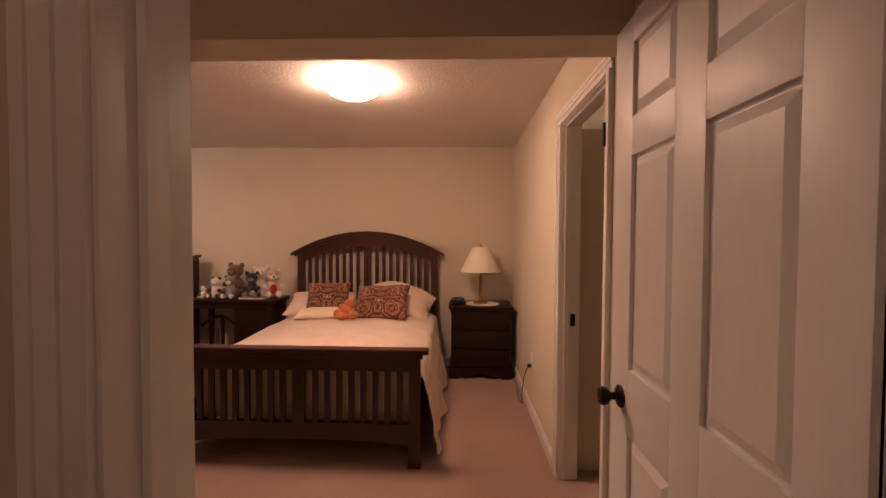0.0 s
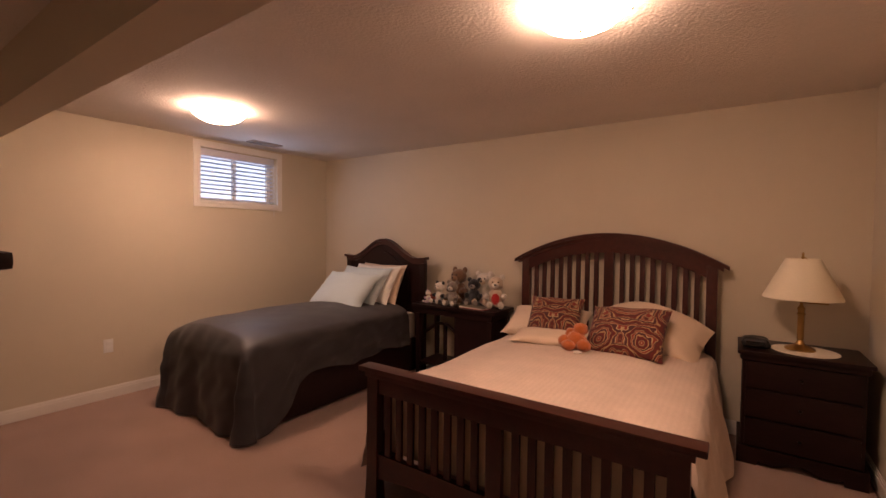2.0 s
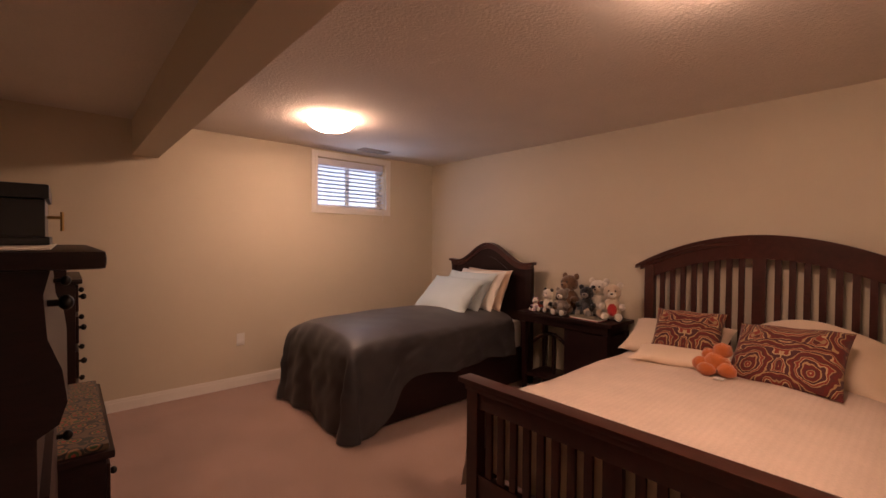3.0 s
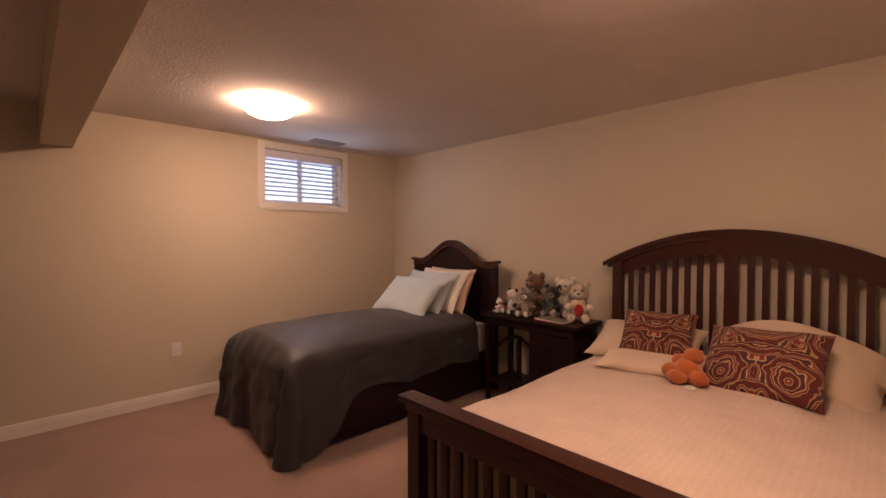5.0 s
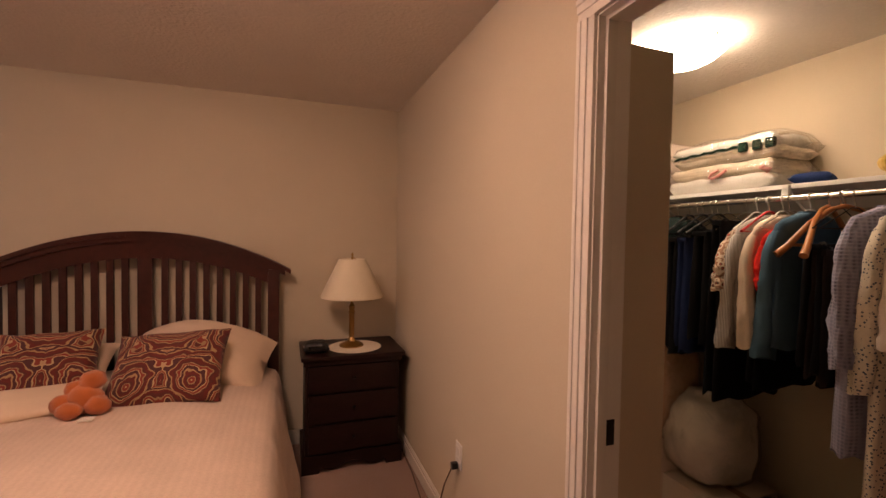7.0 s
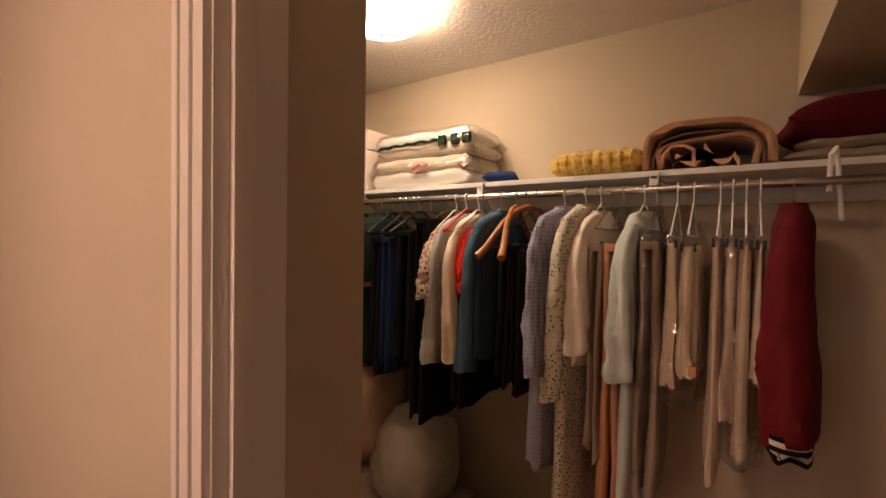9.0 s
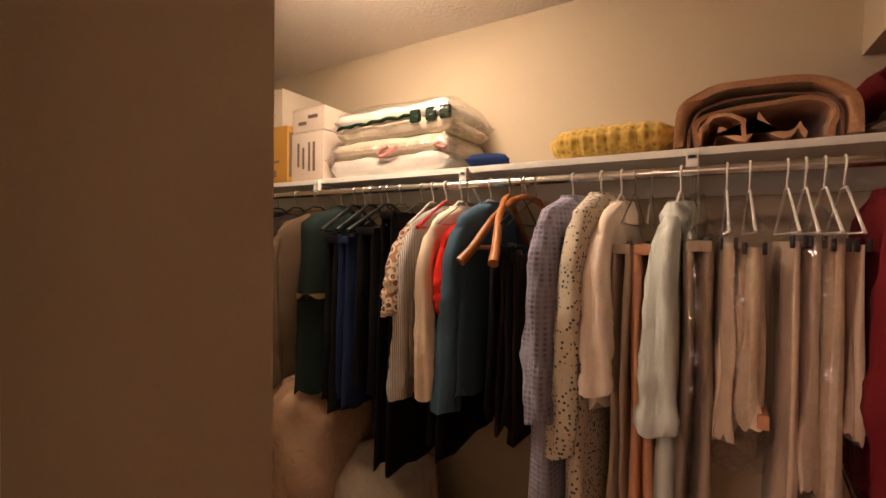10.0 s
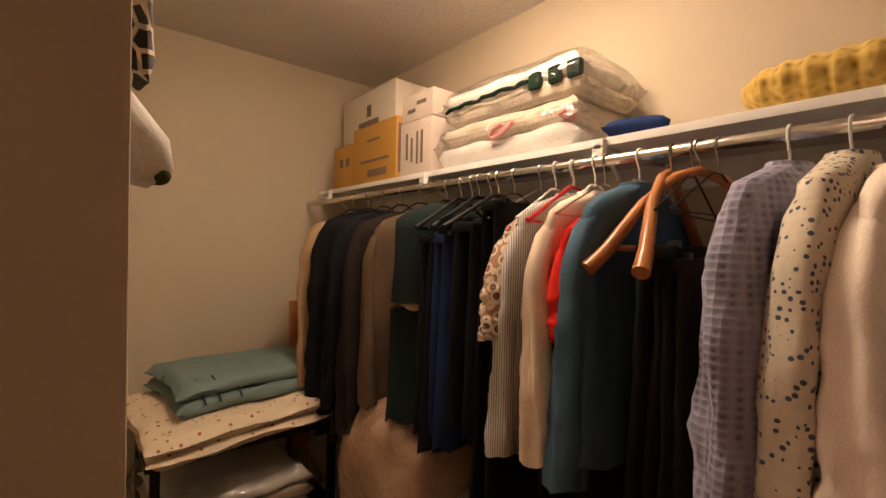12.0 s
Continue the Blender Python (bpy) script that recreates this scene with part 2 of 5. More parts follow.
structure("floor", box(-4.2, -1.2, -0.1, 3.0, 5.8, 0.0), CARPET, "pinkish beige cut-pile carpet over the whole floor")
structure("ceiling", box(-4.2, -1.2, H, 3.0, 5.8, H + 0.1), CEIL, "off-white stippled ceiling")
structure("wall_north", box(-4.2, YN, 0, XE + 0.0, YN + 0.2, H), WALL, "beige painted wall behind the beds")
bm = box(XE, 1.33, 0, CX0, DY0 - 0.02, H)
bx(bm, XE, DY1 + 0.02, 0, CX0, 5.8, H)
bx(bm, XE, DY0 - 0.02, DH + 0.02, CX0, DY1 + 0.02, H)
structure("wall_east", bm, WALL, "beige painted wall with the closet doorway")
bm = box(-4.2, 1.33, 0, EX0 - 0.02, YS, H)
bx(bm, EX1 + 0.02, 1.33, 0, XE, YS, H)
bx(bm, EX0 - 0.02, 1.33, DH + 0.02, EX1 + 0.02, YS, H)
structure("wall_south", bm, WALL, "beige painted wall with the bedroom doorway")
bm = box(-4.2, YS, 0, XW, WY0, H)
bx(bm, -4.2, WY1, 0, XW, YN, H)
bx(bm, -4.2, WY0, 0, XW, WY1, WZ0)
bx(bm, -4.2, WY0, WZ1, XW, WY1, H)
structure("wall_west", bm, WALL, "beige painted wall with a small high window")
structure("beam", box(XW, 2.41, 2.08, XE, 2.59, H), WALL, "boxed-in beam painted beige under the ceiling")
structure("closet_wall_east", box(CX1, CY0, 0, CX1 + 0.15, 5.8, H), WALL2, "cream painted closet wall")
structure("closet_wall_north", box(CX0, CY1, 0, CX1, CY1 + 0.15, H), WALL2, "cream painted closet wall")
structure("closet_wall_south", box(CX0, CY0 - 0.15, 0, CX1 + 0.15, CY0, H), WALL2, "cream painted closet wall")
structure("closet_soffit", box(CX0, CY0, 2.0, CX1, 2.70, H), WALL2, "boxed-in soffit painted cream above the closet shelf")
# A door-high upright panel that stops short of the ceiling, not a wall.
structure("closet_side_panel", box(CX0, 3.524, 0, 1.498, 3.567, 2.045, 0.004), WALL2, "narrow painted upright panel beside the closet doorway")
# Unseen box behind the start of the walk, added to keep sky light out.
bm = box(-0.75, -1.2, 0, -0.6, 1.33, H)
bx(bm, 1.6, -1.2, 0, 1.75, 1.33, H)
bx(bm, -0.6, -1.2, 0, 1.6, -1.05, H)
structure("hall_enclosure", bm, WALL, "plain beige unseen walls added to close off the hall")


def door_trim(name, axis, faces, lo, hi, wall0, wall1, stop, label):
    """Jamb liner, stops and casings round an opening."""
    th = thing(name, (0, 0, 0), label, "")
    th["kind"] = "structure"
    c = 0.068
    for side in ("low", "high"):
        e = lo if side == "low" else hi
        o = -1 if side == "low" else 1
        p, q = sorted((e, e + o * 0.02))
        part("jamb", box(wall0, p, 0, wall1, q, DH) if axis == "x" else box(p, wall0, 0, q, wall1, DH), TRIM, th)
        p, q = sorted((e, e - o * 0.011))
        part("stop", box(stop, p, 0, stop + 0.030, q, DH - 0.011, 0.002) if axis == "x" else box(p, stop, 0, q, stop + 0.035, DH - 0.011, 0.002), TRIM, th)
    part("head", box(wall0, lo, DH, wall1, hi, DH + 0.02) if axis == "x" else box(lo, wall0, DH, hi, wall1, DH + 0.02), TRIM, th)
    part("stop", box(stop, lo, DH - 0.011, stop + 0.035, hi, DH) if axis == "x" else box(lo, stop, DH - 0.011, hi, stop + 0.035, DH), TRIM, th)
    for face, out in faces:
        for a, b in ((lo - 0.005, lo - 0.005 - c), (hi + 0.005, hi + 0.005 + c)):
            bm = bmesh.new()
            w = b - a
            for s0, s1, d in ((0, 1, 0.011), (0.36, 0.96, 0.016), (0.68, 0.90, 0.020)):
                p, q = sorted((a + w * s0, a + w * s1))
                bx(bm, face, p, 0, face + out * d, q, DH + 0.005, 0.002) if axis == "x" else bx(bm, p, face, 0, q, face + out * d, DH + 0.005, 0.002)
            part("casing", bm, TRIM, th)
        bm = bmesh.new()
        for s0, s1, d in ((0, 1, 0.011), (0.36, 0.96, 0.016), (0.68, 0.90, 0.020)):
            z0, z1 = DH + 0.005 + c * s0, DH + 0.005 + c * s1
            p, q = lo - 0.005 - c, hi + 0.005 + c
            bx(bm, face, p, z0, face + out * d, q, z1, 0.002) if axis == "x" else bx(bm, p, face, z0, q, face + out * d, z1, 0.002)
        part("casing", bm, TRIM, th)
    return th


closet_trim = door_trim("door_frame_1", "x", ((XE, -1), (CX0, 1)), DY0, DY1, XE, CX0, 1.142, "off-white moulded frame of the closet doorway")
part("strike_plate", box(1.178, DY1 - 0.003, 0.895, 1.206, DY1 + 0.001, 0.965, 0.001), BLACK, closet_trim, "black metal strike plate")
part("hinge", box(XE - 0.024, DY0 - 0.030, 1.76, XE - 0.010, DY0 - 0.012, 1.85, 0.001), BLACK, closet_trim, "black metal hinge")
part("hinge", box(XE - 0.024, DY0 - 0.030, 0.2, XE - 0.010, DY0 - 0.012, 0.29, 0.001), BLACK, closet_trim, "black metal hinge")
door_trim("door_frame_2", "y", ((YS, 1), (1.33, -1)), EX0, EX1, 1.33, YS, 1.38, "off-white moulded frame of the bedroom doorway")


def baseboard(name, x0, y0, x1, y1, nx, ny):
    bm = bmesh.new()
    for z0, z1, d in ((0, 0.072, 0.014), (0.072, 0.090, 0.010), (0.090, 0.100, 0.006)):
        bx(bm, min(x0, x1 + nx * d), min(y0, y1 + ny * d), z0, max(x0, x1, x0 + nx * d), max(y0, y1, y0 + ny * d), z1, 0.0015) if nx + ny > 0 else bx(bm, min(x0, x1) + (nx * d), min(y0, y1) + (ny * d), z0, max(x0, x1), max(y0, y1), z1, 0.0015)
    return structure(name, bm, TRIM, "white moulded baseboard")


baseboard("baseboard", XW, YN, XE, YN, 0, -1)
baseboard("baseboard", XE, DY1 + 0.08, XE, YN, -1, 0)
baseboard("baseboard", XE, YS, XE, DY0 - 0.08, -1, 0)
baseboard("baseboard", XW, YS, XW, YN, 1, 0)
baseboard("baseboard", XW, YS, EX0 - 0.08, YS, 0, 1)
baseboard("baseboard", CX1, CY0, CX1, CY1, -1, 0)
baseboard("baseboard", CX0, CY1, CX1, CY1, 0, -1)

# ---- window ----
win = thing("window_1", (0, 0, 0), "small white basement window with half-open blinds", "")
win["kind"] = "structure"
bm = bmesh.new()
for d, w in ((0.012, 0.065), (0.018, 0.03)):
    bx(bm, XW, WY0 - w, WZ0 - w, XW + d, WY0, WZ1 + w, 0.002)
    bx(bm, XW, WY1, WZ0 - w, XW + d, WY1 + w, WZ1 + w, 0.002)
    bx(bm, XW, WY0, WZ1, XW + d, WY1, WZ1 + w, 0.002)
    bx(bm, XW, WY0, WZ0 - w, XW + d, WY1, WZ0, 0.002)
part("casing", bm, TRIM, win)
bm = bmesh.new()
for y0, y1, z0, z1 in ((WY0, WY0 + 0.04, WZ0, WZ1), (WY1 - 0.04, WY1, WZ0, WZ1), (WY0, WY1, WZ0, WZ0 + 0.04), (WY0, WY1, WZ1 - 0.04, WZ1), (4.42, 4.46, WZ0, WZ1)):
    bx(bm, -4.17, y0, z0, -4.13, y1, z1, 0.003)
part("window_frame", bm, TRIM, win)
PANE = plastic_film("window_glass", 0.0, 0.0)
pane = part("pane", box(-4.152, WY0 + 0.03, WZ0 + 0.03, -4.148, WY1 - 0.03, WZ1 - 0.03), PANE, win)
pane.visible_shadow = False
blind = thing("window_blind", (-4.07, 0, 0), "white horizontal slatted blind hanging in the window", "blind")
part("headrail", box(-0.02, WY0 + 0.008, WZ1 - 0.075, 0.03, WY1 - 0.008, WZ1 - 0.002, 0.003), BLIND, blind)
slat = finish("slat", bx(bmesh.new(), -0.022, WY0 + 0.012, -0.0015, 0.022, WY1 - 0.012, 0.0015), BLIND, 0)
z = WZ1 - 0.095
while z > WZ0 + 0.05:
    o = new("slat", slat)
    o.parent = blind
    o.matrix_basis = pose(0, 0, z, 0, -15, 0)
    z -= 0.044
part("bottom_rail", box(-0.02, WY0 + 0.012, WZ0 + 0.02, 0.02, WY1 - 0.012, WZ0 + 0.036, 0.003), BLIND, blind)
for y in (WY0 + 0.15, WY1 - 0.15):
    part("cord", tube(bmesh.new(), [(0.023, y, WZ1 - 0.08), (0.023, y, WZ0 + 0.03)], 0.0012, 6), BLIND, blind)
part("pull_cord", tube(bmesh.new(), [(0.088, WY1 - 0.05, WZ1 - 0.05), (0.094, WY1 - 0.05, WZ0 - 0.02), (0.094, WY1 - 0.05, WZ0 - 0.13)], 0.002, 6), BLIND, blind)
structure("backdrop", box(-4.62, 3.2, 1.2, -4.60, 5.7, 2.9), DAY, "pale daylight outside the window")


# ---- ceiling lights ----
def ceiling_light(x, y, glass, label):
    th = thing("ceiling_light", (x, y, H), label, "ceiling light", group="ceiling lights")
    part("base_plate", lathe([(0.10, 0.0), (0.10, -0.012), (0.085, -0.02)], 28), WHITEM, th)
    prof = [(0.005, -0.105), (0.06, -0.102), (0.11, -0.090), (0.15, -0.070), (0.178, -0.046), (0.19, -0.030), (0.186, -0.030), (0.172, -0.048), (0.145, -0.066), (0.10, -0.084), (0.005, -0.098)]
    part("glass_bowl", lathe(prof, 40, cap=False), glass, th, "glowing frosted glass bowl")
    for k in range(3):
        a = 2 * math.pi * k / 3 + 0.4
        bm = tube(bmesh.new(), [(0.09 * math.cos(a), 0.09 * math.sin(a), -0.012), (0.195 * math.cos(a), 0.195 * math.sin(a), -0.02), (0.197 * math.cos(a), 0.197 * math.sin(a), -0.04)], 0.003, 6)
        part("clip", blob(bm, (0.198 * math.cos(a), 0.198 * math.sin(a), -0.036), (0.007, 0.007, 0.007), n=8), CHROME, th)
    part("finial", blob(bmesh.new(), (0, 0, -0.11), (0.008, 0.008, 0.01), n=10), CHROME, th)
    return th


ceiling_light(-0.13, 3.62, GLASSW, "round frosted glass ceiling light, lit, with small metal clips")
ceiling_light(-2.87, 3.60, GLASSW, "round frosted glass ceiling light, lit, with small metal clips")
ceiling_light(2.08, 4.02, GLASSC, "round frosted glass ceiling light, lit, in the closet")

# Unseen fixture in the hall, added to brighten the entry doorway's left jamb.
ceiling_light(0.45, 0.30, glowing("added_hall_glass", LAMP_COLOR, 6.0), "round frosted glass ceiling light, dimly lit, added out of view in the hall")

# ---- bedroom door ----
door = thing("door_1", (1.020, 1.448, 0.012), "white six-panel interior door standing open against the wall", "", turn=0.0)
door["kind"] = "structure"
DW, DT = 0.842, 0.028
part("core", box(0.012, 0, 0, DT - 0.012, DW, 2.015), DOORP, door)
for y0, y1 in ((0, 0.115), (0.352, 0.474), (DW - 0.128, DW)):
    part("stile", box(0, y0, 0, DT, y1, 2.01, 0.003), DOORP, door)
rails_z = [(0, 0.20), (0.83, 1.018), (1.622, 1.73), (1.935, 2.015)]
for z0, z1 in rails_z:
    for y0, y1 in ((0.115, 0.352), (0.474, DW - 0.128)):
        part("rail", box(0, y0, z0, DT, y1, z1, 0.003), DOORP, door)
for (a, z0), (z1, b) in zip(rails_z, rails_z[1:]):
    for y0, y1 in ((0.115, 0.352), (0.474, DW - 0.128)):
        bm = bmesh.new()
        for xs, xt in ((0.012, 0.002), (DT - 0.012, DT - 0.002)):
            lp = []
            for ins, xx in ((0.010, xs), (0.034, xt), (0.040, xt)):
                lp.append([(xx, y0 + ins, z0 + ins), (xx, y1 - ins, z0 + ins), (xx, y1 - ins, z1 - ins), (xx, y0 + ins, z1 - ins)])
            rings(bm, lp)
        part("panel", bm, DOORP, door, smooth=20)
for xx, s in ((0.0, -1), (DT, 1)):
    hm = Matrix.Translation((xx, DW - 0.080, 0.925)) @ Euler((0, radians(90) * s, 0)).to_matrix().to_4x4()
    bm = lathe([(0.033, 0), (0.033, 0.005), (0.028, 0.010), (0.012, 0.012), (0.011, 0.030), (0.015, 0.034), (0.025, 0.042), (0.028, 0.052), (0.024, 0.062), (0.012, 0.066)], 24)
    bmesh.ops.transform(bm, matrix=hm, verts=bm.verts)
    part("door_knob", bm, BLACK, door, "black metal knob")
for z in (0.2, 1.0, 1.8):
    part("hinge", tube(bmesh.new(), [(-0.004, -0.004, z - 0.045), (-0.004, -0.004, z + 0.045)], 0.006, 8), BLACK, door, "black metal hinge")


# ---- cloth shapes ----
def pillow_bm(w, d, t, seed=0, pinch=0.5, n=22, sag=0.0):
    """A stuffed cushion lying in its own xy plane, with drawn-out corners."""
    bm = bmesh.new()
    rows = {}
    for s in (1, -1):
        for i in range(n + 1):
            for j in range(n + 1):
                u, v = 2 * i / n - 1, 2 * j / n - 1
                e = max(abs(u), abs(v)) > 0.999
                if s < 0 and e:
                    rows[s, i, j] = rows[1, i, j]
                    continue
                k = (1 - abs(u) ** 2.6) ** pinch * (1 - abs(v) ** 2.6) ** pinch
                sx, sy = 1 - 0.07 * (1 - v * v) * abs(u), 1 - 0.07 * (1 - u * u) * abs(v)
                nz = noise.noise(Vector((u * 1.7 + seed * 3.1, v * 1.7, s * 2.0 + seed))) * 0.16
                rows[s, i, j] = bm.verts.new((u * w / 2 * sx, v * d / 2 * sy, s * t / 2 * k * (1 + nz) + 0.006 * math.sin(7 * u + seed) * (1 - k) - sag * abs(u) ** 2.2))
        for i in range(n):
            for j in range(n):
                q = [rows[s, i, j], rows[s, i + 1, j], rows[s, i + 1, j + 1], rows[s, i, j + 1]]
                bm.faces.new(q if s > 0 else q[::-1])
    return bm


def pillow(at, size, tilt, turn, mat, label, seed, name="pillow", roll=0, sag=0.0):
    ob = solid(name, pillow_bm(*size, seed=seed, sag=sag), mat, label, "cushion" if name == "cushion" else "pillow", smooth=80)
    ob.matrix_basis = Matrix.Translation(at) @ Euler((radians(tilt), radians(roll), radians(turn)), "XYZ").to_matrix().to_4x4()
    return ob


def drape(name, x0, x1, y0, y1, top, hem, mat, parent_label, foot=True, flare=0.06, fold=0.02, seed=0, round_=0.07, nu=90, nv=80, bulge=0.03):
    """A cover over a mattress with sides that hang down. hem(side, s): the height of its lower edge."""
    w, ln = x1 - x0, y1 - y0
    drop = 0.75

    def fn(u, v):
        a = u * (w + 2 * drop) - drop
        b = v * (ln + (drop if foot else 0)) - (drop if foot else 0)
        over_x = max(-a, a - w, 0.0)
        over_y = max(-b, 0.0)
        x, y = min(max(a, 0), w), min(max(b, 0), ln)
        over = max(over_x, over_y) if not (over_x and over_y) else math.hypot(over_x, over_y) * 0.93
        sx = -1 if a < 0 else (1 if a > w else 0)
        sy = -1 if b < 0 else 0
        side = "left" if sx < 0 else "right" if sx > 0 else "foot"
        low = hem(side, y0 + y)
        if over_x and over_y:
            t = over_x / (over_x + over_y)
            low = hem(side, y0) * t + hem("foot", y0) * (1 - t)
        full = top - low
        k = min(over / drop, 1.0)
        dz = full * k
        out = flare * k + round_ * (1 - math.exp(-over / 0.06)) if over else 0
        ph = (y * 9 if sx else x * 9) + seed
        if over:
            out += fold * k * (math.sin(ph) + 0.6 * math.sin(ph * 2.3 + 1.0) + 0.9 * noise.noise(Vector((ph * 0.7, over * 4, seed))))
            out += 0.012 * noise.noise(Vector((ph * 1.1 + over * 5, over * 9, seed + 4)))
        nx, ny = sx, sy
        if over_x and over_y:
            hyp = math.hypot(over_x, over_y)
            nx, ny = sx * over_x / hyp, -over_y / hyp
            out *= 1.5
        px, py = x0 + x + nx * out, y0 + y + ny * out
        ex = min(x, w - x) / 0.18
        ey = y / 0.18 if foot else 9
        soft = 0.05 * (math.exp(-max(ex, 0) * 1.6) + (math.exp(-max(ey, 0) * 1.6) if foot else 0))
        zz = top - soft - dz * (1 if over else 0) + bulge * math.sin(math.pi * x / w) * (0 if over else 1)
        zz += 0.012 * noise.noise(Vector((px * 2.2, py * 2.2, seed))) + (0.006 * noise.noise(Vector((px * 5 + py * 3, py * 1.5, seed))) if not over else 0) + 0.003 * noise.noise(Vector((px * 9, py * 9, seed)))
        return (px, py, max(zz, 0.012))

    return sheet_grid(fn, nu, nv)


# ---- queen bed: centre x -0.44 ----
BCX = -0.44
bed = thing("double_bed", (BCX, 0, 0), "dark mahogany double bed with arched slatted headboard and footboard", "bed")


def arch(x, half, rise):
    return rise * (1 - (x / half) ** 2)


def arch_band(x0, x1, y0, y1, zlow, zhigh, n=40):
    """A bar between two height curves."""
    loops = []
    for i in range(n + 1):
        x = x0 + (x1 - x0) * i / n
        a, b = zlow(x), zhigh(x)
        loops.append([(x, y0, a), (x, y1, a), (x, y1, b), (x, y0, b)])
    return rings(bmesh.new(), loops)


HY = 5.50
part("head_cap", arch_band(-0.82, 0.82, HY - 0.045, HY + 0.045, lambda x: 1.195 + arch(x, 0.82, 0.233), lambda x: 1.222 + arch(x, 0.82, 0.236)), WOOD, bed)
part("cap_moulding", arch_band(-0.785, 0.785, HY - 0.032, HY + 0.032, lambda x: 1.165 + arch(x, 0.82, 0.233), lambda x: 1.195 + arch(x, 0.82, 0.233)), WOOD, bed)
part("top_rail", arch_band(-0.74, 0.74, HY - 0.018, HY + 0.018, lambda x: 1.075 + arch(x, 0.80, 0.223), lambda x: 1.168 + arch(x, 0.82, 0.233)), WOOD, bed)
for s in (-1, 1):
    part("head_post", box(s * 0.715 - 0.035, HY - 0.03, 0, s * 0.715 + 0.035, HY + 0.03, 1.225, 0.004), WOOD, bed)
part("mid_stile", box(-0.038, HY - 0.016, 0.45, 0.038, HY + 0.016, 1.31, 0.003), WOOD, bed)
for s in (-1, 1):
    for k in range(8):
        x = s * (0.083 + 0.0745 * k + 0.018)
        part("slat", box(x - 0.018, HY - 0.009, 0.45, x + 0.018, HY + 0.009, 1.09 + arch(x, 0.80, 0.223), 0.002), WOOD, bed)
part("bottom_rail", box(-0.68, HY - 0.018, 0.35, 0.68, HY + 0.018, 0.47, 0.003), WOOD, bed)
FY = 3.52
part("foot_cap", box(-0.80, FY - 0.045, 0.695, 0.80, FY + 0.045, 0.722, 0.008), WOOD, bed)
part("cap_moulding", box(-0.765, FY - 0.03, 0.665, 0.765, FY + 0.03, 0.695, 0.006), WOOD, bed)
part("foot_top_rail", box(-0.72, FY - 0.018, 0.585, 0.72, FY + 0.018, 0.668, 0.003), WOOD, bed)
for s in (-1, 1):
    x = s * 0.715
    bm = rings(bmesh.new(), [[(x + a * w, FY + b * w * 0.8, z) for a, b in ((-1, -1), (1, -1), (1, 1), (-1, 1))] for z, w in ((0, 0.042), (0.12, 0.036), (0.2, 0.035), (0.67, 0.035))])
    part("foot_post", bm, WOOD, bed)
part("mid_stile", box(-0.038, FY - 0.016, 0.25, 0.038, FY + 0.016, 0.60, 0.003), WOOD, bed)
for s in (-1, 1):
    for k in range(8):
        x = s * (0.083 + 0.0745 * k + 0.018)
        part("slat", box(x - 0.018, FY - 0.009, 0.25, x + 0.018, FY + 0.009, 0.60, 0.002), WOOD, bed)
part("foot_bottom_rail", arch_band(-0.69, 0.69, FY - 0.018, FY + 0.018, lambda x: 0.125 + 0.035 * (1 - (x / 0.69) ** 4), lambda x: 0.262), WOOD, bed)
for s in (-1, 1):
    part("side_rail", box(s * 0.72 - 0.014, FY + 0.03, 0.17, s * 0.72 + 0.014, HY - 0.03, 0.34, 0.003), WOOD, bed)
mattress = solid("mattress", box(BCX - 0.70, FY + 0.06, 0.24, BCX + 0.70, HY - 0.03, 0.60, 0.05), SHEET, "cream mattress under the bedspread", "mattress")
solid("bedspread", drape("q", BCX - 0.725, BCX + 0.735, FY + 0.035, 5.42, 0.635, lambda s, y: {"left": 0.16, "right": 0.07, "foot": 0.40}[s], SPREAD, "", foot=False, flare=0.10, fold=0.020, seed=1.3, round_=0.02), SPREAD, "cream ribbed bedspread hanging down the sides of the double bed", "bedspread", smooth=80)
pillow((BCX - 0.42, 5.24, 0.715), (0.66, 0.46, 0.17), 20, 6, SHEET, "cream pillow lying flat against the slatted headboard", 1)
pillow((BCX + 0.31, 5.22, 0.795), (0.80, 0.46, 0.20), 27, -9, SHEET, "plump cream pillow leaning on the slatted headboard", 2, roll=4, sag=0.13)
pillow((BCX - 0.31, 5.12, 0.795), (0.42, 0.36, 0.13), 50, 8, PAISLEY, "dark red paisley cushion leaning on a cream pillow", 3, "cushion")
pillow((BCX + 0.25, 4.93, 0.785), (0.52, 0.43, 0.15), 42, -5, PAISLEY, "larger dark red paisley cushion leaning on a cream pillow", 4, "cushion", roll=-3)
pillow((BCX - 0.27, 4.86, 0.69), (0.52, 0.30, 0.08), 6, 8, SHEET, "small flat cream pillow on the bedspread", 5)

# ---- orange soft toy on the bed ----
ORANGE = material("orange_plush", (0.50, 0.13, 0.03), 0.95, var=0.25, scale=30, grain=300, bump=0.8, dist=0.006, sheen=0.4)
bm = bmesh.new()
for c, r in (((0, 0, 0.06), (0.07, 0.06, 0.06)), ((-0.07, -0.02, 0.05), (0.05, 0.04, 0.04)), ((0.06, -0.04, 0.04), (0.05, 0.04, 0.04)), ((-0.03, -0.07, 0.035), (0.05, 0.035, 0.035)), ((0.02, 0.03, 0.13), (0.05, 0.05, 0.045)), ((-0.05, 0.04, 0.09), (0.04, 0.04, 0.04))):
    blob(bm, c, r, lump=0.15)
bx(bm, 0.02, -0.13, 0.005, 0.07, -0.09, 0.012, 0.001)
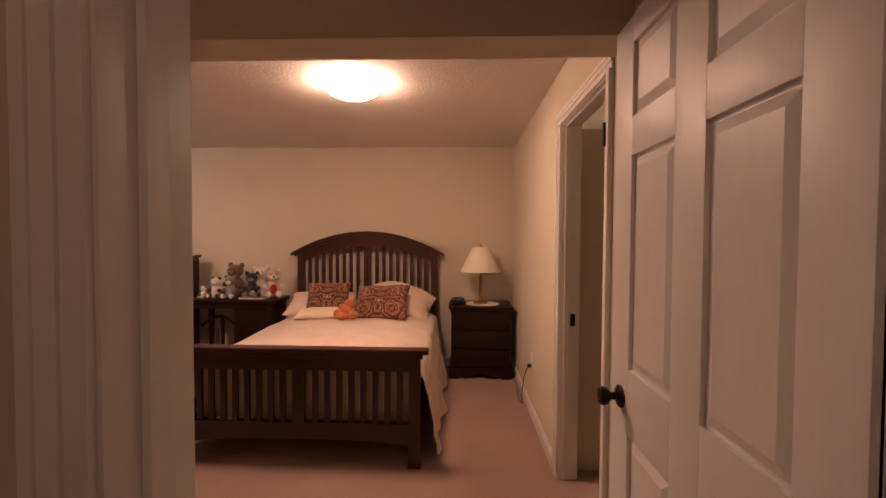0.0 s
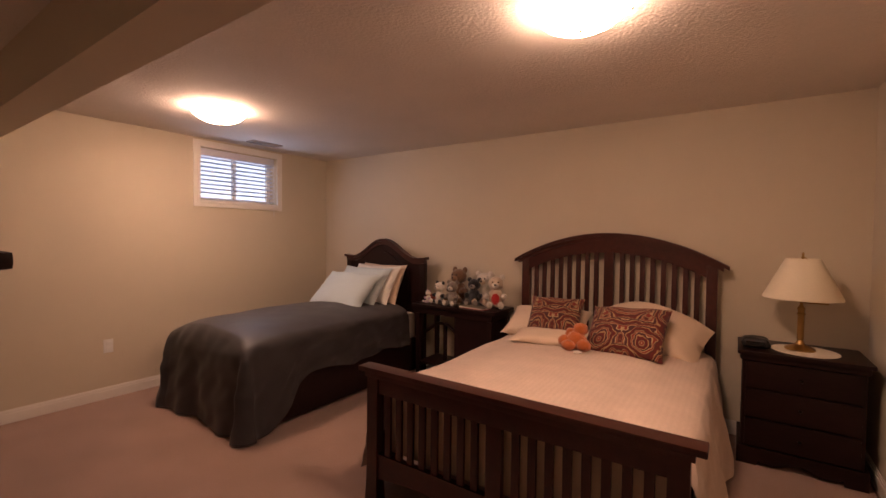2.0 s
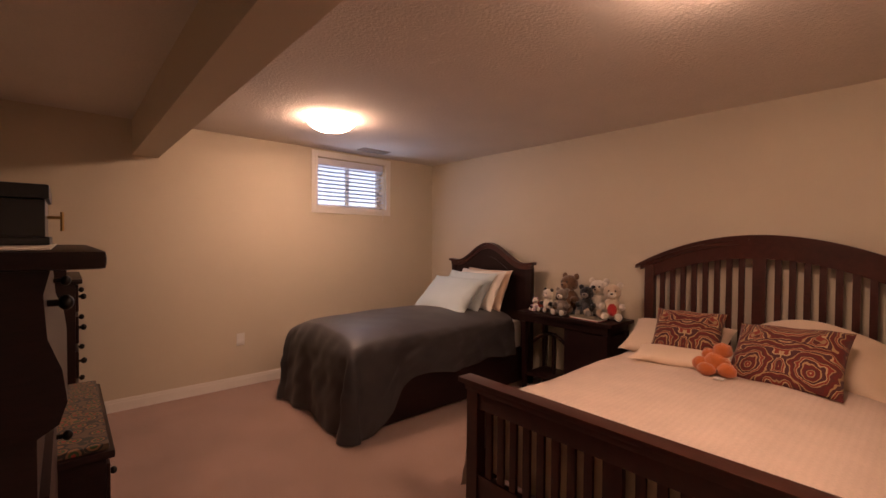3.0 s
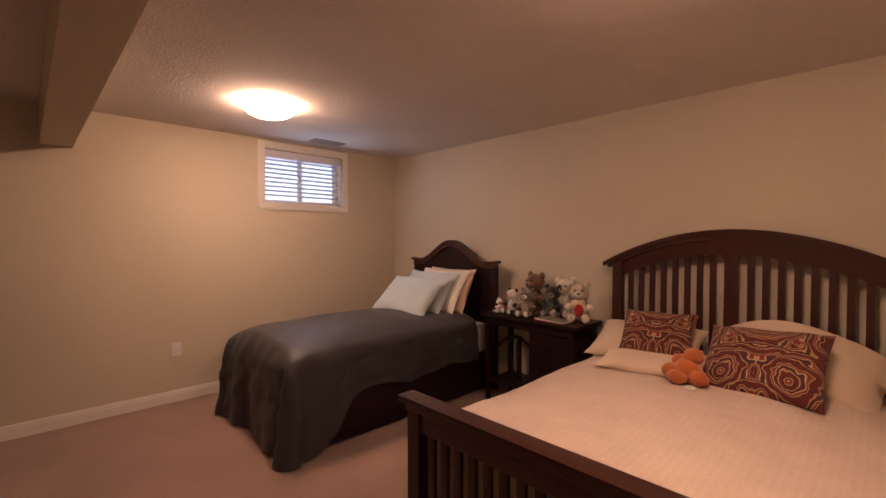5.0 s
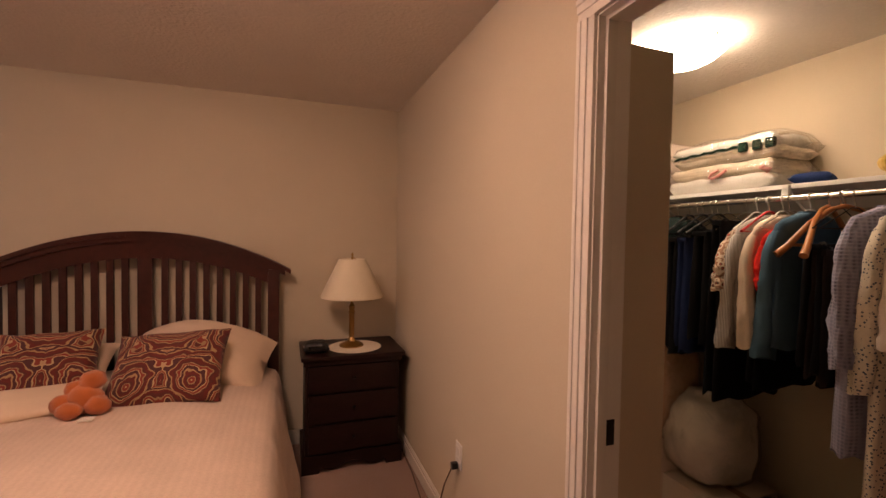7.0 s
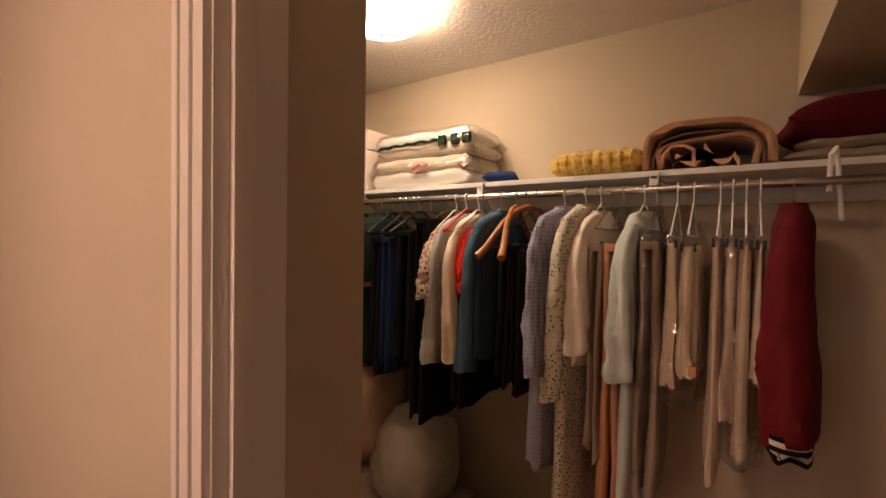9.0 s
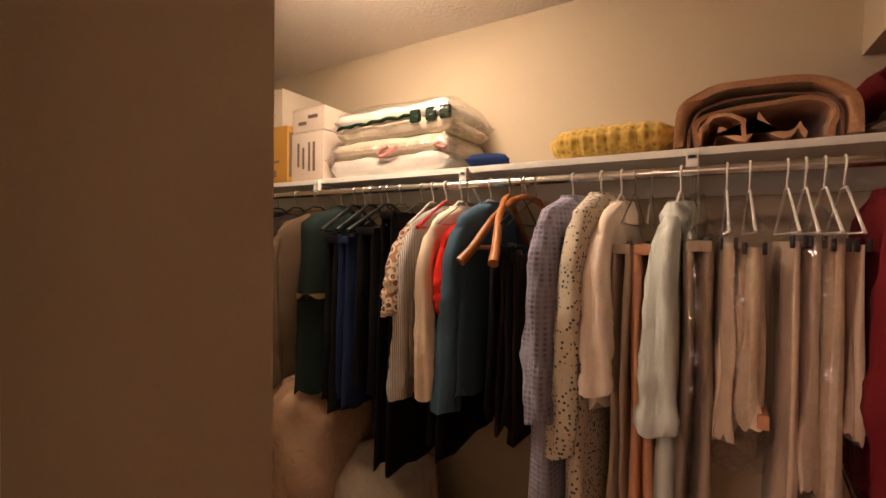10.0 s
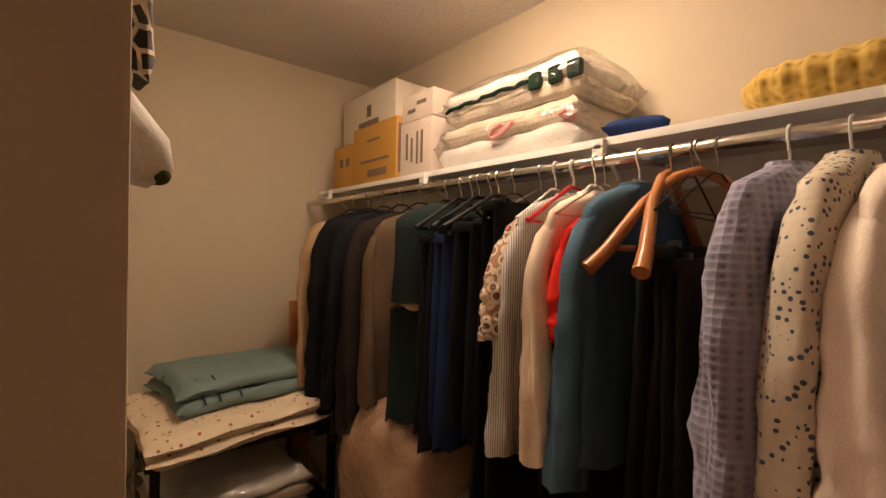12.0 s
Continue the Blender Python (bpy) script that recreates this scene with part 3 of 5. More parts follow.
for f in bm.faces:
    f.material_index = 1 if f.calc_center_median().y < -0.087 and f.calc_center_median().z < 0.0125 and len(f.verts) <= 8 and f.calc_center_median().x > 0.0 else 0
solid("soft_toy", bm, [ORANGE, WHITEC], "orange plush soft toy with a white tag on the bed", "soft toy", (BCX - 0.03, 4.76, 0.66), smooth=80)

# ---- single bed: centre x -2.84 ----
TCX = -2.84
twin = thing("single_bed", (TCX, 0, 0), "dark mahogany single bed with a solid arched headboard", "bed")
TY = 5.44


def crown(x):
    """The headboard's outline: a raised round crown between swept shoulders."""
    t = min(abs(x) / 0.59, 1)
    return 1.165 + 0.20 * (0.5 + 0.5 * math.cos(math.pi * min(t / 0.80, 1))) + 0.012 * max(0, (t - 0.8) / 0.2) ** 2


part("head_panel", arch_band(-0.54, 0.54, TY - 0.012, TY + 0.016, lambda x: 0.1, lambda x: crown(x) - 0.02, 48), WOODD, twin)
part("head_cap", arch_band(-0.60, 0.60, TY - 0.04, TY + 0.03, lambda x: crown(x) - 0.008, lambda x: crown(x) + 0.020, 48), WOOD, twin)
part("cap_moulding", arch_band(-0.575, 0.575, TY - 0.028, TY + 0.022, lambda x: crown(x) - 0.045, lambda x: crown(x) - 0.006, 48), WOOD, twin)
part("raised_panel", arch_band(-0.36, 0.36, TY - 0.022, TY - 0.008, lambda x: 0.7, lambda x: crown(x) - 0.13, 40), WOODD, twin)
for s in (-1, 1):
    part("head_post", box(s * 0.54 - 0.035, TY - 0.022, 0, s * 0.54 + 0.035, TY + 0.03, 1.14, 0.004), WOODD, twin)
    part("side_rail", box(s * 0.49 - 0.02, 3.62, 0.03, s * 0.49 + 0.02, TY - 0.02, 0.36, 0.004), WOODD, twin)
part("foot_rail", box(-0.51, 3.60, 0.03, 0.51, 3.64, 0.36, 0.004), WOODD, twin)
solid("mattress", box(TCX - 0.48, 3.63, 0.30, TCX + 0.48, TY - 0.03, 0.62, 0.06), WHITEC, "white mattress of the single bed", "mattress")


def twin_hem(side, y):
    if side == "right":
        t = min(max((y - 3.5) / 0.55, 0), 1)
        return 0.04 + 0.34 * t * t * (3 - 2 * t) + 0.02 * math.sin(y * 8)
    return 0.05 if side == "foot" else 0.12


solid("bed_cover", drape("t", TCX - 0.58, TCX + 0.50, 3.50, 5.22, 0.715, twin_hem, GREYS, "", foot=True, flare=0.03, fold=0.022, seed=0.4, round_=0.03, bulge=0.035), GREYS, "charcoal grey satin bed cover hanging to the carpet", "bed cover", smooth=80)
pillow((TCX + 0.06, 5.29, 0.90), (0.66, 0.46, 0.15), 66, -3, SHEET, "cream pillow standing against the headboard", 6)
pillow((TCX + 0.03, 5.21, 0.90), (0.66, 0.46, 0.13), 60, -2, WHITEC, "white pillow leaning on another pillow", 7)
pillow((TCX - 0.04, 5.10, 0.89), (0.68, 0.47, 0.15), 52, 0, BLUEP, "pale blue pillow leaning on the pillows", 8)
pillow((TCX - 0.08, 4.92, 0.85), (0.72, 0.50, 0.17), 42, 3, BLUEP, "pale blue pillow at the front of the single bed", 9)

# ---- side table between the beds ----
table = thing("side_table", (-1.77, 5.37, 0), "dark wooden side table with an open shelf and curved stretcher", "table")
part("tabletop", box(-0.46, -0.20, 0.725, 0.46, 0.20, 0.755, 0.006), WOODD, table)
part("apron", box(-0.42, -0.175, 0.66, 0.42, 0.175, 0.725, 0.004), WOODD, table)
for sx in (-1, 1):
    for sy in (-1, 1):
        part("leg", rings(bmesh.new(), [[(sx * 0.40 + a * w, sy * 0.16 + b * w, z) for a, b in ((-1, -1), (1, -1), (1, 1), (-1, 1))] for z, w in ((0, 0.016), (0.4, 0.02), (0.66, 0.024))]), WOODD, table)
part("shelf", box(-0.40, -0.16, 0.16, 0.40, 0.16, 0.185, 0.004), WOODD, table)
part("cabinet_side", box(0.02, -0.16, 0.185, 0.40, 0.16, 0.66, 0.004), WOODD, table)
part("stretcher", tube(bmesh.new(), [(-0.38 + 0.38 * k / 12, -0.05, 0.46 + 0.10 * math.sin(math.pi * k / 12)) for k in range(13)], 0.016, 8), WOODD, table)
part("spindle", box(-0.20, -0.02, 0.185, -0.17, 0.01, 0.56, 0.003), WOODD, table)

# ---- nightstand, lamp and clock ----
ns = thing("nightstand", (0.755, 5.36, 0), "dark mahogany nightstand with drawers and a shaped base", "nightstand")
part("top", box(-0.318, -0.235, 0.697, 0.318, 0.215, 0.722, 0.010), WOODD, ns)
part("body", box(-0.29, -0.185, 0.10, 0.29, 0.205, 0.67, 0.004), WOODD, ns)
part("top_moulding", box(-0.303, -0.215, 0.660, 0.303, 0.21, 0.697, 0.014), WOODD, ns)
for k, (z0, z1) in enumerate(((0.492, 0.655), (0.305, 0.477), (0.12, 0.290))):
    d = part("drawer", box(-0.272, -0.202, z0, 0.272, -0.183, z1, 0.006), WOODD, ns)
    part("drawer_knob", blob(bmesh.new(), (0, -0.212, (z0 + z1) / 2), (0.010, 0.010, 0.010), n=10), BLACK, d, "small dark knob")
part("base", arch_band(-0.310, 0.310, -0.205, 0.205, lambda x: 0.0 if abs(x) > 0.2 else 0.035 + 0.02 * math.cos(abs(x) / 0.2 * math.pi * 1.5), lambda x: 0.11, 60), WOODD, ns)
solid("doily", lathe([(0.005, 0), (0.14, 0.001), (0.17, 0.001), (0.17, 0.003), (0.005, 0.004)], 40), LACE, "round cream lace doily on the nightstand", "doily", (0.78, 5.32, 0.723))
lamp = thing("table_lamp", (0.76, 5.34, 0.728), "brass table lamp with a cream pleated shade, unlit", "lamp")
part("base", lathe([(0.078, 0), (0.078, 0.008), (0.066, 0.016), (0.045, 0.026), (0.026, 0.034), (0.020, 0.05), (0.014, 0.06), (0.019, 0.07), (0.018, 0.08), (0.018, 0.215), (0.024, 0.225), (0.016, 0.235), (0.021, 0.262), (0.009, 0.28), (0.008, 0.32)], 28), BRASS, lamp)
part("swing_arm", tube(bmesh.new(), [(0, 0, 0.298), (0.05, -0.04, 0.302), (0.12, -0.05, 0.302), (0.125, -0.051, 0.315)], 0.005, 8), BRASS, lamp)
bm = bmesh.new()
rings(bm, [[(r * math.cos(2 * math.pi * i / 72) * (1 + 0.008 * (i % 2)), r * math.sin(2 * math.pi * i / 72) * (1 + 0.008 * (i % 2)), z) for i in range(72)] for r, z in ((0.198, 0.322), (0.20, 0.329), (0.088, 0.568), (0.085, 0.573), (0.083, 0.568), (0.194, 0.327))], cap=False)
part("shade", bm, SHADE, lamp, "cream pleated cloth shade", smooth=60)
part("harp", tube(bmesh.new(), [(0.05 * math.sin(a), 0, 0.325 + 0.13 * (1 - math.cos(a))) for a in (0.05, 0.5, 1.0, 1.57, 2.1, 2.6, 3.1)], 0.003, 6), BRASS, lamp)
part("finial", lathe([(0.004, 0.563), (0.010, 0.581), (0.005, 0.589), (0.008, 0.601), (0.002, 0.613)], 12), BRASS, lamp)
clock = thing("alarm_clock", (0.53, 5.25, 0.723), "small rounded black alarm clock", "clock")
bm = pillow_bm(0.16, 0.12, 0.075, 11, 0.28, 12)
bmesh.ops.translate(bm, verts=bm.verts, vec=(0, 0, 0.037))
part("case", bm, BPLAS, clock, smooth=60)
part("display", box(-0.05, -0.058, 0.022, 0.05, -0.054, 0.050, 0.001), material("dark_glass", (0.01, 0.01, 0.01), 0.1, bump=0), clock, "dark glass display")


def outlet(at, turn, label, plug):
    th = thing("wall_outlet", at, label, "outlet", turn, "wall outlets")
    part("plate", box(-0.036, -0.006, -0.058, 0.036, 0, 0.058, 0.003), WHITEM, th)
    for z in (-0.024, 0.024):
        part("socket", box(-0.017, -0.009, z - 0.014, 0.017, -0.005, z + 0.014, 0.003), WHITEM, th)
    return th


outlet((XE, 4.31, 0.44), -90, "white duplex outlet with a lamp plug in it", True)
outlet((XW, 3.24, 0.45), 90, "white duplex outlet on the beige wall", False)
cordt = thing("lamp_cord", (0, 0, 0), "brown lamp cord plugged into the outlet", "cord")
part("plug", box(XE - 0.040, 4.297, 0.382, XE - 0.010, 4.323, 0.41, 0.004), BPLAS, cordt)
part("cable", tube(bmesh.new(), [(XE - 0.036, 4.31, 0.39), (XE - 0.06, 4.34, 0.30), (XE - 0.065, 4.42, 0.12), (XE - 0.05, 4.5, 0.02), (XE - 0.06, 4.7, 0.006), (XE - 0.03, 5.0, 0.006), (XE - 0.025, 5.3, 0.01)], 0.0035, 6), material("brown_cord", (0.09, 0.05, 0.03), 0.6), cordt)
# The shade across the vent is put into this brown base colour.
VENTM = material("shaded_vent_enamel", (0.30, 0.235, 0.19), 0.5, var=0.05, bump=0.02)
vent = thing("ceiling_vent", (-3.69, 4.52, H), "slotted ceiling vent beside the window, shade painted in as brown", "vent")
part("frame", box(-0.07, -0.17, -0.008, 0.07, 0.17, 0.0, 0.003), VENTM, vent)
for k in range(9):
    part("slat", box(-0.055 + k * 0.0125, -0.15, -0.013, -0.050 + k * 0.0125, 0.15, -0.008), VENTM, vent)


# ---- plush toys: one mesh each ----
def plush(at, h, colors, label, turn=0, lean=0):
    """A sitting soft toy h high: body, head, muzzle, ears, arms and legs in one mesh. colors: body, muzzle, ears, chest."""
    mats = [material("plush", c, 0.95, var=0.18, scale=40, grain=420, bump=0.7, dist=0.004, sheen=0.4) for c in colors]
    mats.append(BPLAS)
    bm = bmesh.new()
    blob(bm, (0, 0, 0.30 * h), (0.22 * h, 0.19 * h, 0.30 * h), 0, lump=0.1)
    blob(bm, (0, -0.07 * h, 0.29 * h), (0.15 * h, 0.145 * h, 0.21 * h), 3)
    blob(bm, (0, -0.03 * h, 0.74 * h), (0.23 * h, 0.20 * h, 0.21 * h), 0, lump=0.08)
    blob(bm, (0, -0.20 * h, 0.69 * h), (0.11 * h, 0.09 * h, 0.085 * h), 1)
    blob(bm, (0, -0.285 * h, 0.715 * h), (0.035 * h, 0.025 * h, 0.026 * h), 4, 8)
    for s in (-1, 1):
        blob(bm, (s * 0.19 * h, 0.01 * h, 0.92 * h), (0.085 * h, 0.05 * h, 0.085 * h), 2, 10)
        blob(bm, (s * 0.085 * h, -0.205 * h, 0.79 * h), (0.024 * h, 0.02 * h, 0.024 * h), 4, 8)
        blob(bm, (s * 0.25 * h, -0.10 * h, 0.36 * h), (0.085 * h, 0.15 * h, 0.09 * h), 2 if colors[2] != colors[0] else 0, 10)
        blob(bm, (s * 0.17 * h, -0.24 * h, 0.10 * h), (0.10 * h, 0.18 * h, 0.10 * h), 2 if colors[2] != colors[0] else 0, 10)
        blob(bm, (s * 0.17 * h, -0.38 * h, 0.13 * h), (0.09 * h, 0.045 * h, 0.105 * h), 1, 10)
    return solid("plush_toy", bm, mats, label, "soft toy", at, turn, "plush toys", smooth=80)


TZ = 0.755
BRN, WHT, BLK, GRY, CRM, RED = (0.16, 0.085, 0.045), (0.72, 0.66, 0.58), (0.02, 0.02, 0.022), (0.22, 0.18, 0.15), (0.60, 0.48, 0.36), (0.45, 0.02, 0.02)
plush((-1.86, 5.47, TZ), 0.36, (BRN, (0.24, 0.14, 0.08), BRN, BRN), "brown teddy bear sitting at the back of the table", -12)
plush((-1.66, 5.42, TZ), 0.27, (BLK, (0.25, 0.22, 0.2), BLK, (0.05, 0.05, 0.06)), "black plush toy leaning between two bears", 10)
plush((-1.60, 5.51, TZ), 0.33, (WHT, CRM, WHT, WHT), "white teddy bear at the back of the table", 8)
plush((-1.43, 5.42, TZ), 0.31, (CRM, WHT, WHT, RED), "cream teddy bear holding a red heart", 24)
plush((-2.00, 5.33, TZ), 0.22, (WHT, WHT, BLK, WHT), "small black and white panda toy", -10)
plush((-1.83, 5.30, TZ), 0.24, (GRY, WHT, GRY, (0.3, 0.26, 0.22)), "small grey brown plush toy with pale paws", 4)
plush((-2.11, 5.29, TZ), 0.13, (WHT, WHT, (0.55, 0.4, 0.5), WHT), "tiny white plush toy with lilac ears", -20)
plush((-3.44, 5.20, 0.70), 0.15, (BRN, (0.24, 0.14, 0.08), BRN, BRN), "small brown plush toy behind the pillows", -30)
solid("box", box(-0.07, -0.05, 0, 0.07, 0.05, 0.065, 0.003), material("red_card", (0.30, 0.05, 0.03), 0.6), "small red brown cardboard box on the table", "box", (-2.14, 5.43, TZ), 10)
bk = thing("book", (-1.57, 5.27, TZ), "thin red and pale book lying on the table", "book", -6)
part("cover", box(-0.14, -0.06, 0, 0.14, 0.07, 0.004, 0.001), material("red_cloth", (0.35, 0.04, 0.03), 0.6), bk)
part("pages", box(-0.135, -0.056, 0.004, 0.135, 0.066, 0.016, 0.001), WHITEC, bk)
part("cover", box(-0.14, -0.06, 0.016, 0.14, 0.07, 0.019, 0.001), material("olive_card", (0.20, 0.17, 0.12), 0.6), bk)

# ---- furniture along the south wall ----
def knob(bm, x, y, z, r=0.016):
    tube(bm, [(x, y - 0.004, z), (x, y + 0.016, z)], r * 0.45, 8)
    return blob(bm, (x, y + 0.026, z), (r, r * 0.85, r), n=10)


tall = thing("tall_chest", (-1.16, 1.535, 0), "tall dark mahogany chest with a bowed top drawer", "chest of drawers")
part("top", box(-0.46, 0, 1.345, 0.46, 0.52, 1.38, 0.012), WOODD, tall)
part("body", box(-0.42, 0.02, 0.08, 0.42, 0.42, 1.04, 0.004), WOODD, tall)
prof = [(0.42, 1.04), (0.45, 1.06), (0.462, 1.10), (0.455, 1.16), (0.435, 1.22), (0.43, 1.30), (0.44, 1.345)]
bm = rings(bmesh.new(), [[(-0.43, 0.02, z), (0.43, 0.02, z), (0.43, y, z), (-0.43, y, z)] for y, z in prof])
part("bowed_drawer", bm, WOODD, tall, smooth=60)
for z in (0.80, 0.54, 0.28):
    d = part("drawer", box(-0.39, 0.415, z - 0.115, 0.39, 0.436, z + 0.115, 0.006), WOODD, tall)
    for x in (-0.25, 0.25):
        part("drawer_knob", knob(bmesh.new(), x, 0.436, z), BLACK, d)
for x in (-0.3, 0.3):
    part("drawer_knob", knob(bmesh.new(), x, 0.435, 1.27), BLACK, tall)
part("plinth", box(-0.44, 0.01, 0, 0.44, 0.45, 0.08, 0.008), WOODD, tall)
solid("runner", box(-0.36, 0.06, 0, 0.42, 0.44, 0.003), LACE, "cream lace runner on the tall chest", "runner", (-1.16, 1.535, 1.381))
jb = thing("jewellery_box", (-1.20, 1.86, 1.386), "black lacquered jewellery box with a brass handle", "box")
part("body", box(-0.12, -0.10, 0, 0.12, 0.10, 0.11, 0.004), BPLAS, jb)
part("lid", box(-0.128, -0.108, 0.11, 0.128, 0.108, 0.145, 0.006), BPLAS, jb)
part("foot", box(-0.128, -0.108, 0, 0.128, 0.108, 0.02, 0.004), BPLAS, jb)
bm = tube(bmesh.new(), [(0.0, 0.10, 0.07), (0.0, 0.13, 0.07)], 0.004, 8)
tube(bm, [(0.0, 0.13, 0.085), (0.0, 0.13, 0.035)], 0.004, 8)
part("handle", bm, BRASS, jb, "brass handle")
MIRR = material("mirror_glass", (0.75, 0.78, 0.72), 0.05, metal=1.0, var=0.0, bump=0)
mirror = thing("table_mirror", (-1.42, 1.66, 1.385), "small oval mirror in a dark stand on the chest", "mirror")
part("stand", box(-0.10, -0.05, 0, 0.10, 0.05, 0.02, 0.005), WOODD, mirror)
bm = lathe([(0.10, -0.008), (0.115, -0.006), (0.115, 0.006), (0.10, 0.008)], 32)
bmesh.ops.transform(bm, matrix=pose(0, 0, 0.15, 90, 0, 0), verts=bm.verts)
part("frame", bm, WOODD, mirror)
bm = lathe([(0.001, 0.0085), (0.10, 0.0085), (0.10, 0.011), (0.001, 0.011)], 32)
bmesh.ops.transform(bm, matrix=pose(0, 0, 0.15, -90, 0, 0), verts=bm.verts)
part("glass", bm, MIRR, mirror)

NEEDLE = patterned("needlepoint", "flecks", [(0.0, (0.30, 0.04, 0.03)), (0.16, (0.04, 0.07, 0.03)), (0.32, (0.20, 0.10, 0.05)), (0.45, (0.03, 0.03, 0.025)), (0.6, (0.11, 0.07, 0.045))], 17, bump=0.3)
bench = thing("blanket_chest", (-2.60, 1.595, 0), "dark blanket chest with a floral needlepoint top", "chest")
part("body", box(-0.55, 0.0, 0.05, 0.55, 0.53, 0.44, 0.006), WOODD, bench)
part("rim", box(-0.575, 0.0, 0.44, 0.575, 0.56, 0.475, 0.012), WOODD, bench)
part("cushion_top", box(-0.555, 0.02, 0.475, 0.555, 0.54, 0.505, 0.012), NEEDLE, bench, "floral needlepoint cushion top")
for x in (-0.28, 0.28):
    d = part("drawer", box(x - 0.25, 0.525, 0.12, x + 0.25, 0.545, 0.40, 0.006), WOODD, bench)
    part("drawer_knob", knob(bmesh.new(), x, 0.545, 0.26, 0.018), BLACK, d)
for x in (-0.5, 0.5):
    for y in (0.05, 0.48):
        part("foot", lathe([(0.03, 0), (0.04, 0.02), (0.035, 0.05)], 14, (x, y)), WOODD, bench)

low = thing("chest_of_drawers", (-3.57, 1.50, 0), "dark mahogany chest of drawers with round knobs", "chest of drawers")
part("top", box(-0.40, 0, 1.115, 0.40, 0.575, 1.145, 0.010), WOODD, low)
part("body", box(-0.37, 0.01, 0.06, 0.37, 0.54, 1.115, 0.005), WOODD, low)
for z in (1.02, 0.82, 0.60, 0.37, 0.17):
    d = part("drawer", box(-0.35, 0.535, z - 0.085, 0.35, 0.556, z + 0.085, 0.006), WOODD, low)
    for x in (-0.24, 0.24):
        part("drawer_knob", knob(bmesh.new(), x, 0.556, z, 0.02), BLACK, d)
part("plinth", box(-0.385, 0.005, 0, 0.385, 0.56, 0.06, 0.006), WOODD, low)
tray = thing("wooden_box", (-3.55, 1.80, 1.146), "low dark wooden box on the chest of drawers", "box")
part("body", box(-0.25, -0.20, 0, 0.25, 0.20, 0.10, 0.006), WOODD, tray)
part("lid", box(-0.265, -0.215, 0.10, 0.265, 0.215, 0.125, 0.006), WOOD, tray)
solid("bottle", lathe([(0.03, 0), (0.032, 0.06), (0.02, 0.10), (0.012, 0.12), (0.016, 0.16), (0.012, 0.17)], 16), BPLAS, "small dark bottle on the wooden box", "bottle", (-3.35, 1.76, 1.272))


# ---- closet: shelf, rod, clothes ----
RX, RZ = 2.40, 1.648
shelf = thing("closet_shelf", (0, 0, 0), "long white shelf on metal brackets along the closet wall", "shelf")
part("board", box(2.445, 2.12, 1.695, CX1, 5.40, 1.715, 0.002), WHITEM, shelf)
part("back_cleat", box(CX1 - 0.02, 2.12, 1.62, CX1, 5.42, 1.695, 0.002), WHITEM, shelf)
for y in (2.30, 3.100, 3.767, 4.466, 5.25):
    bm = box(2.425, y - 0.014, 1.655, 2.445, y + 0.014, 1.710, 0.003)
    bx(bm, 2.425, y - 0.010, 1.685, CX1, y + 0.010, 1.694)
    tube(bm, [(2.46, y, 1.68), (2.62, y, 1.56), (CX1 - 0.01, y, 1.42)], 0.006, 6)
    part("bracket", bm, WHITEM, shelf)
solid("clothes_rod", tube(bmesh.new(), [(RX, 2.12, RZ), (RX, 5.43, RZ)], 0.0125, 16), CHROME, "chromed steel clothes rod under the closet shelf", "rod")
solid("wire_hook", tube(bmesh.new(), [(2.41, 2.66, 1.62), (2.395, 2.66, 1.72), (2.40, 2.65, 1.74), (2.42, 2.64, 1.68), (2.42, 2.63, 1.54)], 0.006, 8), WHITEM, "bent white plastic hook over the rod", "hook")


def hanger(y, mat, label, w=0.20, drop=0.10, thick=0.003, turn=0.0):
    """A clothes hanger on the rod: hook and bar."""
    th = thing("clothes_hanger", (RX, y, RZ), label, "hanger", turn, "clothes hangers")
    hook = [(0.016 * math.cos(a), 0, 0.0 + 0.016 * math.sin(a)) for a in (-0.5, 0.3, 1.0, 1.57, 2.2, 2.9, 3.6)] + [(0.0, 0, -0.035), (0, 0, -0.055)]
    part("hook", tube(bmesh.new(), hook, 0.0022, 6), CHROME if mat is not WHITEM else WHITEM, th)
    part("bar", tube(bmesh.new(), [(-w, 0, -0.055 - drop), (-w * 0.6, 0, -0.055 - drop * 0.55), (-0.02, 0, -0.055), (0.02, 0, -0.055), (w * 0.6, 0, -0.055 - drop * 0.55), (w, 0, -0.055 - drop)], [thick * 1.3, thick, thick, thick, thick, thick * 1.3], 8), mat, th)
    part("cross_bar", tube(bmesh.new(), [(-w, 0, -0.055 - drop), (w, 0, -0.055 - drop)], thick * 0.8, 6), mat, th)
    return th


def hanging_body(z0, z1, prof, folds, amp, seed, y=0.0, n=40, m=22):
    """Cloth that hangs from z1 to z0. prof(t): half width and half depth, t from 0 at the top to 1."""
    loops = []
    for k in range(m + 1):
        t = k / m
        a, b = prof(t)
        ring = []
        for i in range(n):
            th = 2 * math.pi * i / n
            c, s = math.cos(th), math.sin(th)
            f = 1 + amp * t * math.sin(folds * th + seed + 1.5 * t)
            nz = 0.006 * noise.noise(Vector((c * 2 + seed, s * 2, t * 5)))
            wob = 0.010 * t * math.sin(5 * t + seed)
            ring.append((a * math.copysign(abs(c) ** 0.75, c) * (1 + 0.3 * amp * t * math.sin(folds * th * 0.5 + seed)) + wob, y + b * math.copysign(abs(s) ** 0.8, s) * f + nz + wob, z1 + (z0 - z1) * t + 0.012 * t ** 6 * math.sin(folds * th + seed)))
        loops.append(ring)
    return rings(bmesh.new(), loops)


